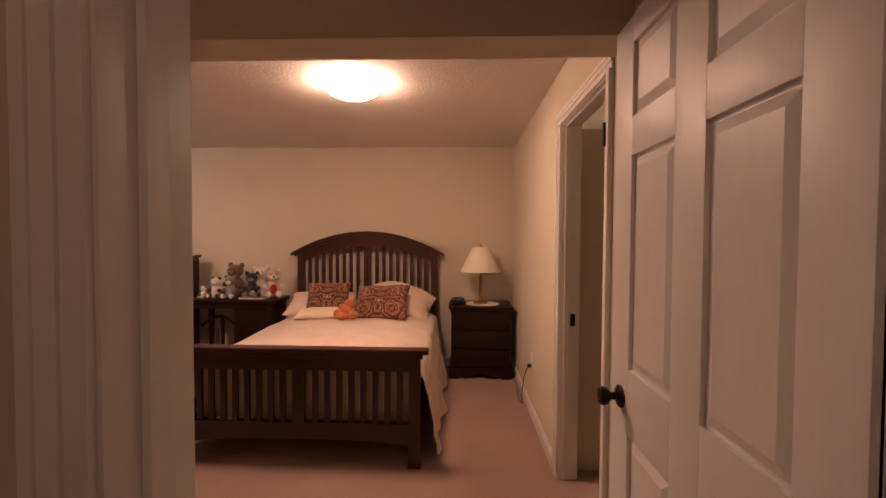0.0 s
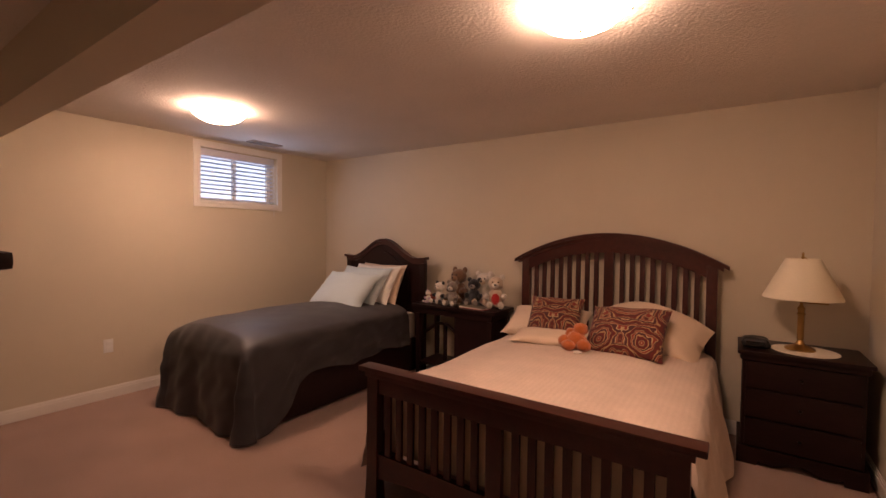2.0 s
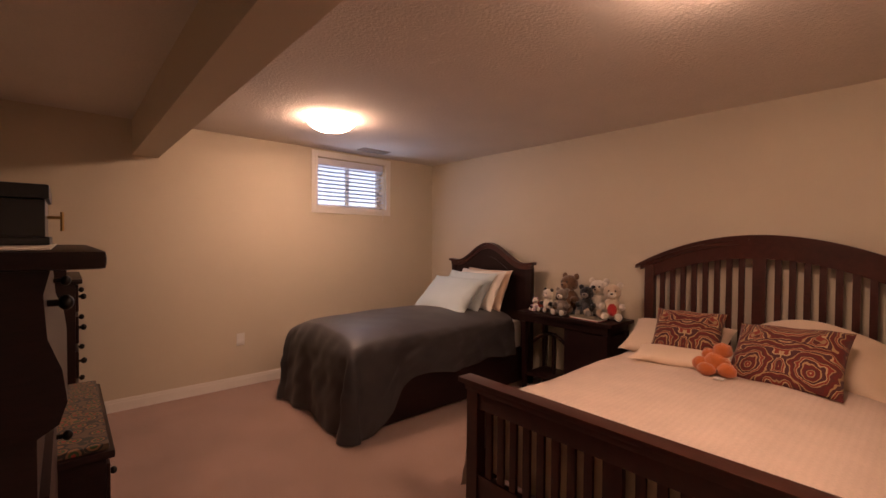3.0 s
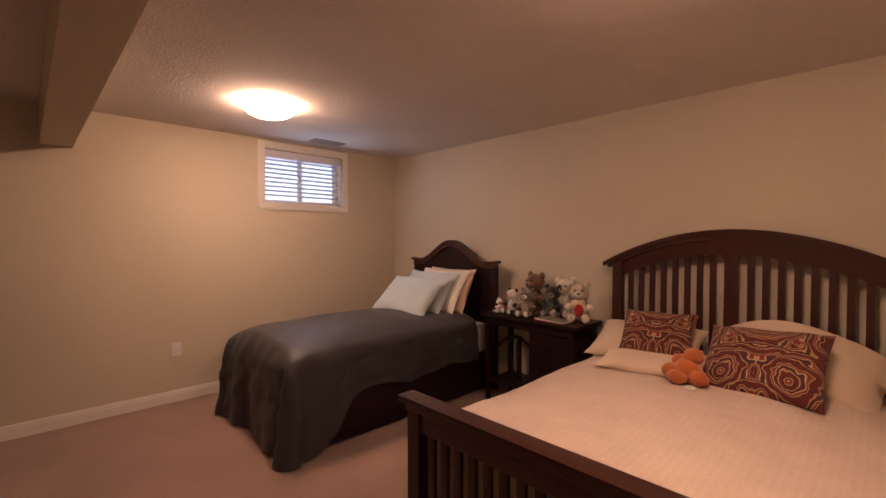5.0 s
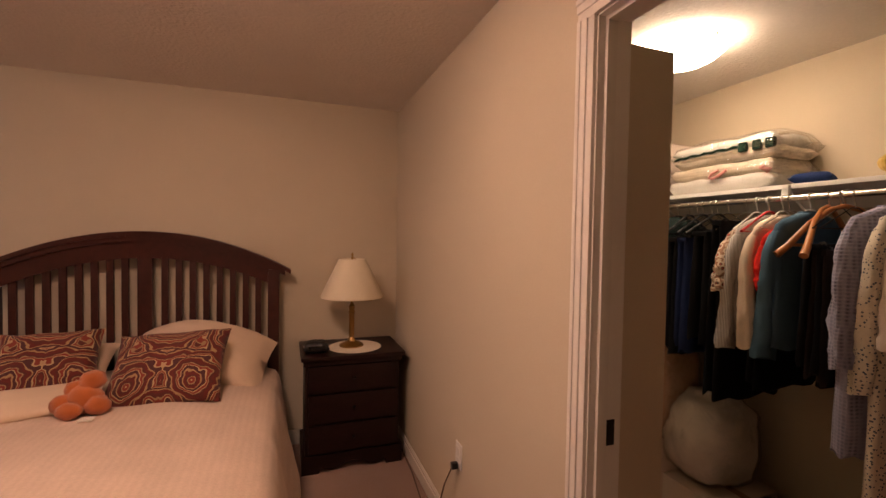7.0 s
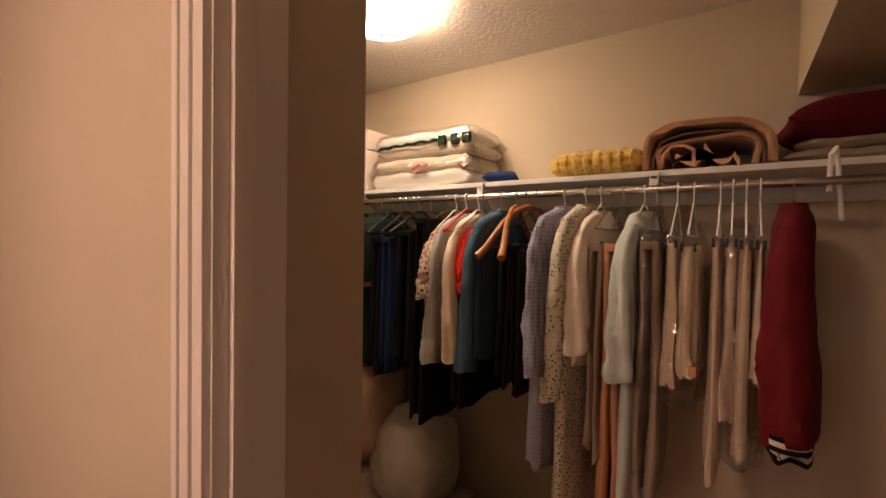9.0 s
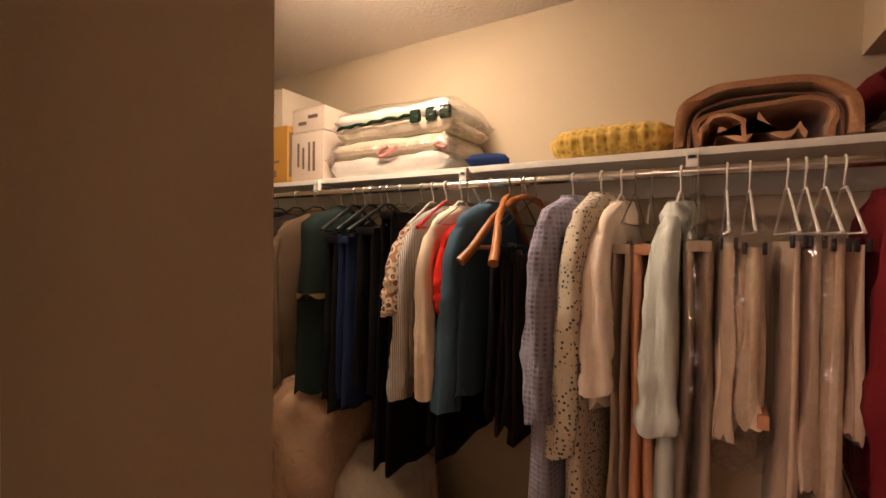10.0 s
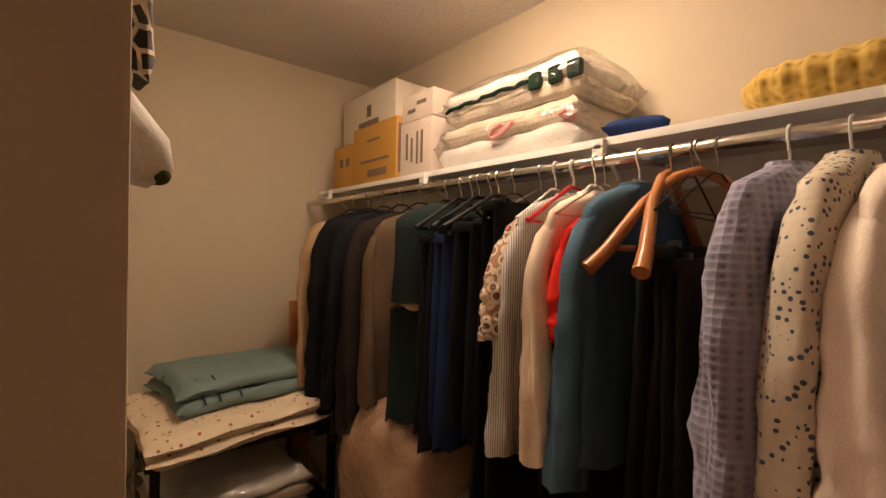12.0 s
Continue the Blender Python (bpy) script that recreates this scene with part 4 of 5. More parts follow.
def sleeve_bm(side, ztop, zend, r, seed, cuff=False):
    """An empty sleeve: over the shoulder, then down, with lengthwise creases."""
    n = 20
    pts = [(side * 0.040, 0, ztop + 0.062), (side * 0.090, 0, ztop + 0.046), (side * 0.138, 0.002, ztop + 0.022), (side * 0.174, 0.004, ztop - 0.016), (side * 0.192, 0.006, ztop - 0.075)]
    rad = [r * 0.40, r * 0.54, r * 0.66, r * 0.78, r * 0.86]
    m = 20
    for k in range(1, m + 1):
        t = k / m
        pts.append((side * (0.194 + 0.006 * t), 0.006 + 0.022 * t * math.sin(seed * 2.1), ztop - 0.075 + (zend - ztop + 0.075) * t))
        rad.append(r * (0.86 + 0.26 * min(t * 1.6, 1) - 0.12 * t) * (1.14 if cuff and t > 0.88 else 1))
    bm = tube(bmesh.new(), pts, rad, n)
    bm.verts.ensure_lookup_table()
    for i, v in enumerate(bm.verts):
        k, a = i // n, 2 * math.pi * (i % n) / n
        t = k / (len(pts) - 1)
        c = Vector(pts[k])
        crease = 0.17 * math.sin(3 * a + seed + 2.2 * t) + 0.13 * math.sin(5 * a - seed * 1.7 + 4 * t) + 0.24 * noise.noise(Vector((math.cos(a) * 1.5 + seed, math.sin(a) * 1.5, t * 7))) + 0.13 * noise.noise(Vector((math.cos(a) * 3, math.sin(a) * 3 + seed, t * 22)))
        v.co = c + (v.co - c) * (1 + crease * min(1, 0.25 + t * 1.6))
        v.co.y = c.y + (v.co.y - c.y) * 0.84
        if k == len(pts) - 1:
            v.co.z += 0.010 * math.sin(2 * a + seed)
    return bm


def garment(name, y, z1, z0, mat, label, sleeve=None, half=0.20, depth=0.035, turn=0.0, seed=0.0, collar=None, sleeve_mat=None, cuff=False, folds=7, amp=0.16, sleeve_r=0.048, hang=True, hmat=None):
    """A shirt, coat or dress on a hanger, seen edge on."""
    th = thing(name, (RX, y, 0), label, "clothing", turn, "hanging clothes")
    neck = z1

    def prof(t):
        k = min(t * (z1 - z0) / 0.07, 1)
        k = math.sin(k * math.pi / 2) ** 0.8
        return 0.055 + (half - 0.055) * k + 0.02 * t, 0.026 + (depth - 0.026) * k + 0.012 * t

    part("body", hanging_body(z0, neck, prof, folds, amp, seed), mat, th, smooth=80)
    if sleeve:
        for s in (-1, 1):
            part("sleeve", sleeve_bm(s, neck - 0.09, sleeve, sleeve_r, seed + s, cuff), sleeve_mat or mat, th, smooth=80)
    bm = lathe([(0.078, neck - 0.055), (0.072, neck - 0.025), (0.056, neck + 0.006), (0.042, neck + 0.000), (0.044, neck - 0.03)], 18, cap=False)
    for v in bm.verts:
        v.co.y *= 0.55
    part("collar", bm, collar or mat, th, smooth=80)
    if hang:
        hanger(y, hmat or WHITEM, "thin wire clothes hanger on the rod", 0.15, 0.08, turn=turn)
    return th


def trousers(y, z1, z0, mat, label, half=0.13, depth=0.018, turn=0.0, seed=0.0, hmat=None, name="trousers", dx=0.0):
    """Folded trousers or a skirt clipped on a hanger."""
    th = thing(name, (RX + dx, y, 0), label, "clothing", turn, "hanging clothes")
    for s in (-1, 1):
        part("leg", hanging_body(z0 + 0.012 * s, z1, lambda t: (half * (1 + 0.10 * t), depth * (0.75 + 0.35 * t)), 6, 0.20, seed + s, y=s * depth * 0.9, n=28, m=14), mat, th, smooth=80)
    part("waistband", box(-half * 1.01, -depth * 1.25, z1 - 0.02, half * 1.01, depth * 1.25, z1 + 0.004, 0.005), mat, th)
    hanger(y, hmat or CHROME, "wire trouser hanger with clips on the rod", half, 0.08, 0.002, turn=turn)
    for s in (-1, 1):
        part("clip", box(s * half * 0.85 - 0.008, -depth * 1.3, z1 - 0.012, s * half * 0.85 + 0.004, -depth * 0.5, z1 + 0.012, 0.003), BPLAS, th, "dark hanger clip")
    return th


def cloth(name, c, rough=0.85, var=0.14, sheen=0.0):
    return material(name, c, rough, var=var, scale=12, grain=320, bump=0.3, sheen=sheen, spec=0.15)


TAN, BLKC, BRNC = cloth("tan_wool", (0.34, 0.22, 0.12)), cloth("black_wool", (0.006, 0.006, 0.007)), cloth("brown_wool", (0.018, 0.012, 0.010))
DGRN, NAVY, TEAL = cloth("dark_green_cloth", (0.010, 0.018, 0.016)), cloth("navy_cloth", (0.014, 0.024, 0.075)), cloth("teal_cloth", (0.065, 0.125, 0.185))
PEACH, WHT2, MINT = cloth("peach_cloth", (0.56, 0.29, 0.17)), cloth("white_cloth", (0.80, 0.70, 0.60)), cloth("mint_fleece", (0.52, 0.57, 0.53))
CREAM, MAROON, REDC = cloth("cream_cloth", (0.76, 0.60, 0.43)), cloth("maroon_wool", (0.12, 0.008, 0.012)), cloth("red_cloth_bright", (0.62, 0.02, 0.012))
TAUPE, BEIGE = cloth("taupe_cloth", (0.36, 0.28, 0.21)), cloth("beige_cloth", (0.72, 0.58, 0.45))
LAV = patterned("lavender_knit", "knit", [(0.0, (0.06, 0.06, 0.10)), (0.30, (0.26, 0.25, 0.36)), (0.6, (0.36, 0.35, 0.48))], 78, bump=0.9, stretch=(0.6, 1, 1))
PRINT = patterned("sprig_print", "flecks", [(0.0, (0.06, 0.08, 0.12)), (0.30, (0.62, 0.55, 0.44)), (1.0, (0.62, 0.55, 0.44))], 84, bump=0.0)
FLORAL = patterned("floral_print", "flecks", [(0.0, (0.42, 0.07, 0.04)), (0.22, (0.08, 0.05, 0.04)), (0.36, (0.60, 0.48, 0.36)), (0.62, (0.30, 0.16, 0.10))], 42, bump=0.0)
STRIPE = patterned("striped_cotton", "stripe", [(0.0, (0.12, 0.11, 0.12)), (0.55, (0.50, 0.46, 0.42))], 62, bump=0.0, turn=(0, 0, 45))
ROSES = patterned("rose_quilt", "flecks", [(0.0, (0.34, 0.10, 0.06)), (0.20, (0.66, 0.54, 0.38)), (1.0, (0.66, 0.54, 0.38))], 33, bump=0.2)
GIRAFFE = patterned("giraffe_print", "edges", [(0.0, (0.62, 0.52, 0.38)), (0.10, (0.025, 0.018, 0.014)), (1.0, (0.025, 0.018, 0.014))], 55, bump=0.0)
FILM = plastic_film("clear_polythene", 0.11)
WOODH = material("varnished_beech", (0.42, 0.16, 0.05), 0.3, var=0.2, scale=8, grain=40, bump=0.05, stretch=(1, 6, 1))

garment("coat", 4.93, 1.56, 0.72, TAN, "tan wool coat at the end of the rod", 0.86, 0.21, 0.04, 4, 0.3, hmat=BLACK)
garment("jacket", 4.80, 1.58, 0.70, BLKC, "black jacket hanging on the rod", 0.82, 0.20, 0.04, -3, 1.1, hmat=BLACK)
garment("jacket", 4.67, 1.57, 0.72, BLKC, "black wool jacket with wide shoulders", 0.84, 0.20, 0.04, 3, 2.1, hmat=BLACK)
garment("jacket", 4.55, 1.56, 0.74, BRNC, "dark brown jacket hanging on the rod", 0.80, 0.20, 0.04, 2, 2.7, hmat=BLACK)
garment("coat", 4.43, 1.56, 0.80, cloth("dark_tan_wool", (0.10, 0.065, 0.038)), "dark tan coat beside dark jackets", 0.92, 0.18, 0.03, -4, 3.3, sleeve_r=0.030, hmat=BLACK)
dress = garment("dress", 4.29, 1.58, 0.92, DGRN, "dark green velvet dress with a thin gold belt", None, 0.20, 0.055, 5, 4.1, hmat=BLACK)
part("belt", hanging_body(1.262, 1.270, lambda t: (0.222, 0.062), 6, 0.0, 0, n=40, m=1), BRASS, dress, "thin gold cord belt")
trousers(4.17, 1.47, 0.90, BLKC, "black trousers clipped on a hanger", 0.19, 0.022, 4, 0.5, BLACK)
trousers(4.09, 1.47, 0.92, NAVY, "navy blue trousers clipped on a hanger", 0.19, 0.022, -3, 1.5, BLACK)
trousers(4.00, 1.50, 0.98, BLKC, "black skirt clipped on a hanger", 0.20, 0.030, 2, 2.5, BLACK, "skirt")
trousers(3.91, 1.55, 0.74, BLKC, "long black trousers on a hanger", 0.19, 0.020, -2, 3.5)
garment("blouse", 3.865, 1.54, 1.00, FLORAL, "dark floral print blouse with short sleeves", 1.24, 0.19, 0.025, 0, 0.9, sleeve_r=0.045)
garment("shirt", 3.815, 1.57, 1.05, STRIPE, "grey and white striped shirt", 0.99, 0.19, 0.024, -2, 1.9, sleeve_r=0.042)
garment("shirt", 3.755, 1.57, 1.04, BEIGE, "beige shirt with a pale collar", 1.01, 0.18, 0.022, -1, 2.9, collar=WHT2, sleeve_r=0.034)
garment("blouse", 3.715, 1.53, 1.22, REDC, "bright red blouse between other clothes", 1.27, 0.19, 0.018, 2, 0.1, sleeve_r=0.032, hang=False)
trousers(3.73, 1.28, 0.86, BLKC, "black trousers hanging behind a red blouse", 0.20, 0.02, 2, 0.7)
garment("shirt", 3.65, 1.58, 1.03, TEAL, "blue green denim shirt", 0.985, 0.19, 0.028, -4, 1.4, collar=TEAL, sleeve_r=0.044)
trousers(3.545, 1.45, 0.98, BLKC, "black trousers on a bare hanger", 0.19, 0.025, 4, 2.2, BLACK)
trousers(3.50, 1.43, 0.94, BRNC, "charcoal trousers folded on a hanger", 0.18, 0.02, -4, 2.9, BLACK)
garment("cardigan", 3.392, 1.59, 0.72, LAV, "lavender open-knit cardigan on a hanger", 1.02, 0.21, 0.036, -6, 0.6, sleeve_r=0.050, cuff=False)
garment("dress", 3.315, 1.595, 0.45, PRINT, "cream sprigged long dress", 0.95, 0.20, 0.030, -5, 1.6, sleeve_r=0.046)
garment("shirt", 3.262, 1.57, 1.08, WHT2, "white linen shirt with rolled cuffs", 1.12, 0.19, 0.022, -4, 2.6, cuff=True, sleeve_r=0.040)
trousers(3.228, 1.46, 0.80, TAUPE, "taupe trousers on a hanger", 0.18, 0.016, -2, 0.4)
trousers(3.188, 1.46, 0.55, PEACH, "long peach trousers clipped on a hanger", 0.18, 0.020, 2, 1.2)
robe = garment("robe", 3.122, 1.565, 0.60, MINT, "pale mint fleece bathrobe with a turned-up cuff", 1.06, 0.18, 0.026, -5, 2.4, cuff=True, sleeve_r=0.044)
part("hood", blob(bmesh.new(), (-0.07, 0, 1.525), (0.075, 0.034, 0.040), n=18, lump=0.25), MINT, robe, "folded fleece hood", smooth=80)
trousers(3.085, 1.47, 0.70, TAUPE, "grey dress in a clear plastic cover", 0.17, 0.02, 2, 3.1, name="dress")


def pleated_panel(y, z1, z0, mat, label, half, depth, pleats, seed, trim=None):
    """A pleated curtain panel clipped to a wire hanger: deep lengthwise folds that open downwards."""
    th = thing("curtain_panel", (RX, y, 0), label, "curtain", 0, "hanging clothes")
    n, m, loops = pleats * 12, 16, []
    for k in range(m + 1):
        t = k / m
        ring = []
        for i in range(n):
            a = 2 * math.pi * i / n
            c, q = math.cos(a), math.sin(a)
            fold = 1 + (0.16 + 0.12 * t) * math.sin(pleats * a + seed + 0.8 * t)
            wob = 0.012 * t * noise.noise(Vector((c * 2 + seed, q * 2, t * 3)))
            ring.append((half * (0.92 + 0.10 * t) * math.copysign(abs(c) ** 0.6, c) * (1 + 0.04 * math.sin(pleats * a * 0.5)), depth * (0.70 + 0.45 * t) * math.copysign(abs(q) ** 0.7, q) * fold + wob, z1 + (z0 - z1) * t + 0.020 * t ** 4 * noise.noise(Vector((c * 4, q * 4 + seed, 2)))))
        loops.append(ring)
    part("cloth", rings(bmesh.new(), loops), mat, th, smooth=80)
    for q in (-1, 1):
        part("clip", box(-half * 0.93 - 0.008, q * depth * 0.6 - 0.004, z1 - 0.014, -half * 0.93 + 0.006, q * depth * 0.6 + 0.004, z1 + 0.012, 0.003), BPLAS, th, "dark hanger clip")
    if trim:
        part("hem_patch", box(-half * 1.06, -depth * 1.1, z0 + 0.004, -half * 0.60, -depth * 0.4, z0 + 0.034, 0.004), trim, th, "small peach hem patch")
    hanger(y, WHITEM, "white wire hanger with clips on the rod", half, 0.10, 0.0026)
    return th


SATIN = material("cream_satin", (0.80, 0.66, 0.48), 0.42, var=0.10, scale=10, grain=260, bump=0.15, sheen=0.1)
SATIN2 = material("beige_satin", (0.70, 0.56, 0.43), 0.45, var=0.10, scale=10, grain=260, bump=0.15, sheen=0.1)
pleated_panel(3.025, 1.47, 1.05, SATIN, "cream satin curtain panel with deep pleats", 0.16, 0.022, 7, 0.4)
pleated_panel(2.980, 1.46, 1.09, SATIN, "cream pleated curtain panel with a peach hem patch", 0.17, 0.028, 9, 1.7, PEACH)
pleated_panel(2.910, 1.475, 0.80, SATIN2, "long beige pleated curtain panel", 0.17, 0.016, 6, 2.3)
pleated_panel(2.878, 1.475, 0.98, SATIN2, "beige pleated curtain panel on a white hanger", 0.15, 0.018, 6, 3.9)
pleated_panel(2.845, 1.47, 0.88, SATIN, "cream pleated curtain panel on a white hanger", 0.16, 0.018, 7, 5.1)
pleated_panel(2.812, 1.47, 1.10, SATIN2, "short beige curtain panel beside a maroon jacket", 0.15, 0.014, 5, 6.0)
jac = garment("jacket", 2.735, 1.58, 0.98, MAROON, "maroon wool varsity jacket with striped hem", 0.98, 0.21, 0.045, -4, 0.8, collar=MAROON, sleeve_r=0.062, hmat=BLACK)
for z, c in ((0.945, BLKC), (0.958, WHT2), (0.971, BLKC), (0.984, MAROON)):
    part("hem_band", hanging_body(z - 0.013, z, lambda t: (0.226, 0.055), 6, 0.05, 0.8, n=40, m=1), c, jac, "striped ribbed hem")
    part("cuff_band", tube(bmesh.new(), [(-0.205, 0.0, z + 0.02), (-0.205, 0.0, z + 0.033)], 0.050, 14), c, jac, "striped ribbed cuff")

# clear dry-cleaning covers
for y, z1, z0, a, b, lb in ((3.085, 1.59, 0.78, 0.21, 0.034, "clear plastic garment cover over a dress"), (3.000, 1.57, 1.00, 0.19, 0.060, "clear plastic garment cover over cream curtains"), (2.860, 1.55, 0.88, 0.19, 0.062, "clear plastic garment cover over beige curtains")):
    solid("garment_cover", hanging_body(z0, z1, lambda t, a=a, b=b: (0.03 + (a - 0.03) * min(t / 0.14, 1), 0.015 + (b - 0.015) * min(t / 0.14, 1)), 9, 0.22, y * 9), FILM, lb, "plastic cover", (RX, y, 0), smooth=80)

# two bare wooden hangers
for y, tn in ((3.585, 8), (3.53, -32)):
    th = thing("wooden_hanger", (RX, y, RZ), "curved varnished wooden coat hanger on the rod", "hanger", tn, "wooden hangers")
    hook = [(0.017 * math.cos(a), 0, 0.017 * math.sin(a)) for a in (-0.5, 0.3, 1.0, 1.57, 2.2, 2.9, 3.6)] + [(0, 0, -0.03), (0, 0, -0.05)]
    part("hook", tube(bmesh.new(), hook, 0.0025, 6), CHROME, th)
    part("arm", tube(bmesh.new(), [(-0.24, -0.02, -0.24), (-0.20, -0.015, -0.205), (-0.12, 0.0, -0.115), (-0.05, 0.004, -0.06), (0, 0.005, -0.045), (0.05, 0.004, -0.06), (0.12, 0.0, -0.115), (0.20, -0.015, -0.205), (0.24, -0.02, -0.24)], [0.015, 0.0135, 0.011, 0.010, 0.010, 0.010, 0.011, 0.0135, 0.015], 12), WOODH, th)
    part("bar", tube(bmesh.new(), [(-0.19, -0.012, -0.20), (0.19, -0.012, -0.20)], 0.006, 8), WOODH, th)
bl = material("red_plastic", (0.45, 0.01, 0.015), 0.35)
hanger(3.81, bl, "red plastic clothes hanger", 0.19, 0.09, 0.005, 3)
for y in (4.22, 4.14, 4.06):
    hanger(y, BPLAS, "black plastic clothes hanger", 0.20, 0.10, 0.006, random.uniform(-12, 12))

# ---- things on the shelf ----
SZ = 1.716
CARD = material("white_card", (0.66, 0.58, 0.47), 0.7, var=0.06, scale=8, grain=120, bump=0.08)
YCARD = material("yellow_card", (0.50, 0.26, 0.05), 0.65, var=0.08, scale=8, bump=0.06)
PCARD = material("printed_pale_card", (0.62, 0.52, 0.44), 0.6, var=0.05, bump=0.05)
INK = material("dark_ink", (0.17, 0.12, 0.085), 0.7, bump=0)
TAPE = material("brown_tape", (0.30, 0.19, 0.09), 0.3, bump=0)


def carton(at, size, mat, label, marks, turn=0, seam=True):
    """A closed cardboard box; marks: bars of print (face, u0, v0, u1, v1) in parts of the face."""
    th = thing("cardboard_box", at, label, "box", turn)
    x, y, z = size
    part("body", box(-x / 2, -y / 2, 0, x / 2, y / 2, z, 0.004), mat, th)
    for s in (-1, 1):
        part("flap", box(min(0, s * x / 2), -y / 2 + 0.002, z, max(s * 0.002, s * x / 2), y / 2 - 0.002, z + 0.003, 0.001), mat, th)
    if seam:
        part("tape", box(-0.022, -y / 2 + 0.001, z + 0.003, 0.022, y / 2 - 0.001, z + 0.004), TAPE, th)
    for face, u0, v0, u1, v1 in marks:
        if face == "w":
            bm = box(-x / 2 - 0.0015, -y / 2 + y * u0, z * v0, -x / 2 + 0.0005, -y / 2 + y * u1, z * v1)
        else:
            bm = box(-x / 2 + x * u0, -y / 2 - 0.0015, z * v0, -x / 2 + x * u1, -y / 2 + 0.0005, z * v1)
        part("print", bm, INK, th)
    return th


carton((2.67, 5.08, SZ), (0.25, 0.50, 0.47), CARD, "white printed cardboard carton at the end of the shelf", (("w", 0.42, 0.74, 0.50, 0.86), ("w", 0.28, 0.62, 0.66, 0.70), ("w", 0.34, 0.54, 0.60, 0.58), ("s", 0.3, 0.62, 0.7, 0.68)))
carton((2.495, 4.855, SZ), (0.09, 0.36, 0.25), YCARD, "yellow printed cardboard box on the shelf", (("w", 0.20, 0.10, 0.62, 0.22), ("w", 0.15, 0.36, 0.80, 0.40), ("w", 0.35, 0.72, 0.65, 0.76), ("s", 0.1, 0.1, 0.9, 0.9)))
carton((2.50, 5.155, SZ), (0.08, 0.21, 0.20), YCARD, "small yellow orange cardboard box on the shelf", (("w", 0.2, 0.5, 0.35, 0.7), ("w", 0.5, 0.5, 0.65, 0.7)), seam=False)
carton((2.60, 4.565, SZ), (0.27, 0.20, 0.21), PCARD, "pale printed cardboard box under another box", (("w", 0.25, 0.2, 0.32, 0.8), ("w", 0.40, 0.2, 0.46, 0.8), ("w", 0.58, 0.25, 0.64, 0.7), ("w", 0.74, 0.3, 0.80, 0.8)))
carton((2.60, 4.565, SZ + 0.217), (0.26, 0.20, 0.10), PCARD, "flat pale printed box on top of another", (("w", 0.2, 0.55, 0.5, 0.7), ("w", 0.55, 0.3, 0.8, 0.45)))


def folded(name, at, size, mat, label, layers=3, seed=0, category="blanket", turn=0):
    """Soft folded cloth: stacked layers with rounded fold edges, each one a fold of its own."""
    th = thing(name, at, label, category, turn)
    x, y, z = size
    for k in range(layers):
        h = z / layers
        bm = pillow_bm(x * (1 - 0.02 * k), y * (1 - 0.015 * ((k + seed) % 3)), h * 1.18, seed + k * 1.7, 0.085, 22)
        for v in bm.verts:
            v.co += 0.010 * noise.noise_vector(v.co * 9 + Vector((seed, k, 0))) + 0.004 * noise.noise_vector(v.co * 26 + Vector((k, seed, 0)))
        bmesh.ops.translate(bm, verts=bm.verts, vec=(0.006 * math.sin(k * 2 + seed), 0.008 * math.cos(k * 3 + seed), h * (k + 0.60)))
        part("fold", bm, mat[k % len(mat)] if isinstance(mat, list) else mat, th, smooth=80)
    return th


WOOL = patterned("cream_wool_throw", "knit", [(0.0, (0.50, 0.40, 0.28)), (0.5, (0.72, 0.62, 0.48))], 70, bump=0.7)
GREENT = cloth("dark_green_trim", (0.012, 0.03, 0.018))
PINK = cloth("pink_ribbon", (0.62, 0.28, 0.25))
f = folded("blanket", (2.62, 4.14, SZ), (0.31, 0.60, 0.135), [WHITEC, WOOL], "folded cream quilt with pink ribbon in a clear bag", 2, 1)
part("ribbon", tube(bmesh.new(), [(-0.15, -0.02 + 0.05 * math.sin(a * 1.7), 0.09 + 0.02 * math.cos(a * 2.3)) for a in (0, 0.5, 1, 1.5, 2, 2.5, 3, 3.6, 4.2)], 0.007, 8), PINK, f, "pink ribbon bow")
part("ribbon", tube(bmesh.new(), [(-0.14, -0.25 + 0.02 * math.sin(a * 3), 0.10 - 0.012 * a) for a in (0, 0.5, 1, 1.5, 2)], 0.012, 8), PINK, f, "pink ribbon")
f = folded("blanket", (2.62, 4.12, SZ + 0.140), (0.30, 0.56, 0.115), [WOOL, WHITEC], "folded cream throw with dark green edging in a clear bag", 2, 3)
part("edging", tube(bmesh.new(), [(-0.152 + 0.004 * math.sin(k), -0.10 + 0.37 * k / 14, 0.072 - 0.010 * (k / 14) ** 2 + 0.004 * math.sin(k * 2.1)) for k in range(15)], [0.006 + 0.002 * (k % 2) for k in range(15)], 8), GREENT, f, "dark green wool edging")
for y in (-0.12, -0.19, -0.25):
    part("stripe", box(-0.155, y - 0.022, 0.045, -0.13, y + 0.018, 0.092, 0.008), GREENT, f, "dark green stripe")


def clear_bag(at, size, label, seed=0, turn=0):
    bm = pillow_bm(size[0], size[1], size[2], seed, 0.13, 16)
    bmesh.ops.translate(bm, verts=bm.verts, vec=(0, 0, size[2] / 2))
    for v in bm.verts:
        v.co += 0.006 * noise.noise_vector(v.co * 11)
    return solid("clear_bag", bm, FILM, label, "bag", at, turn, smooth=80)


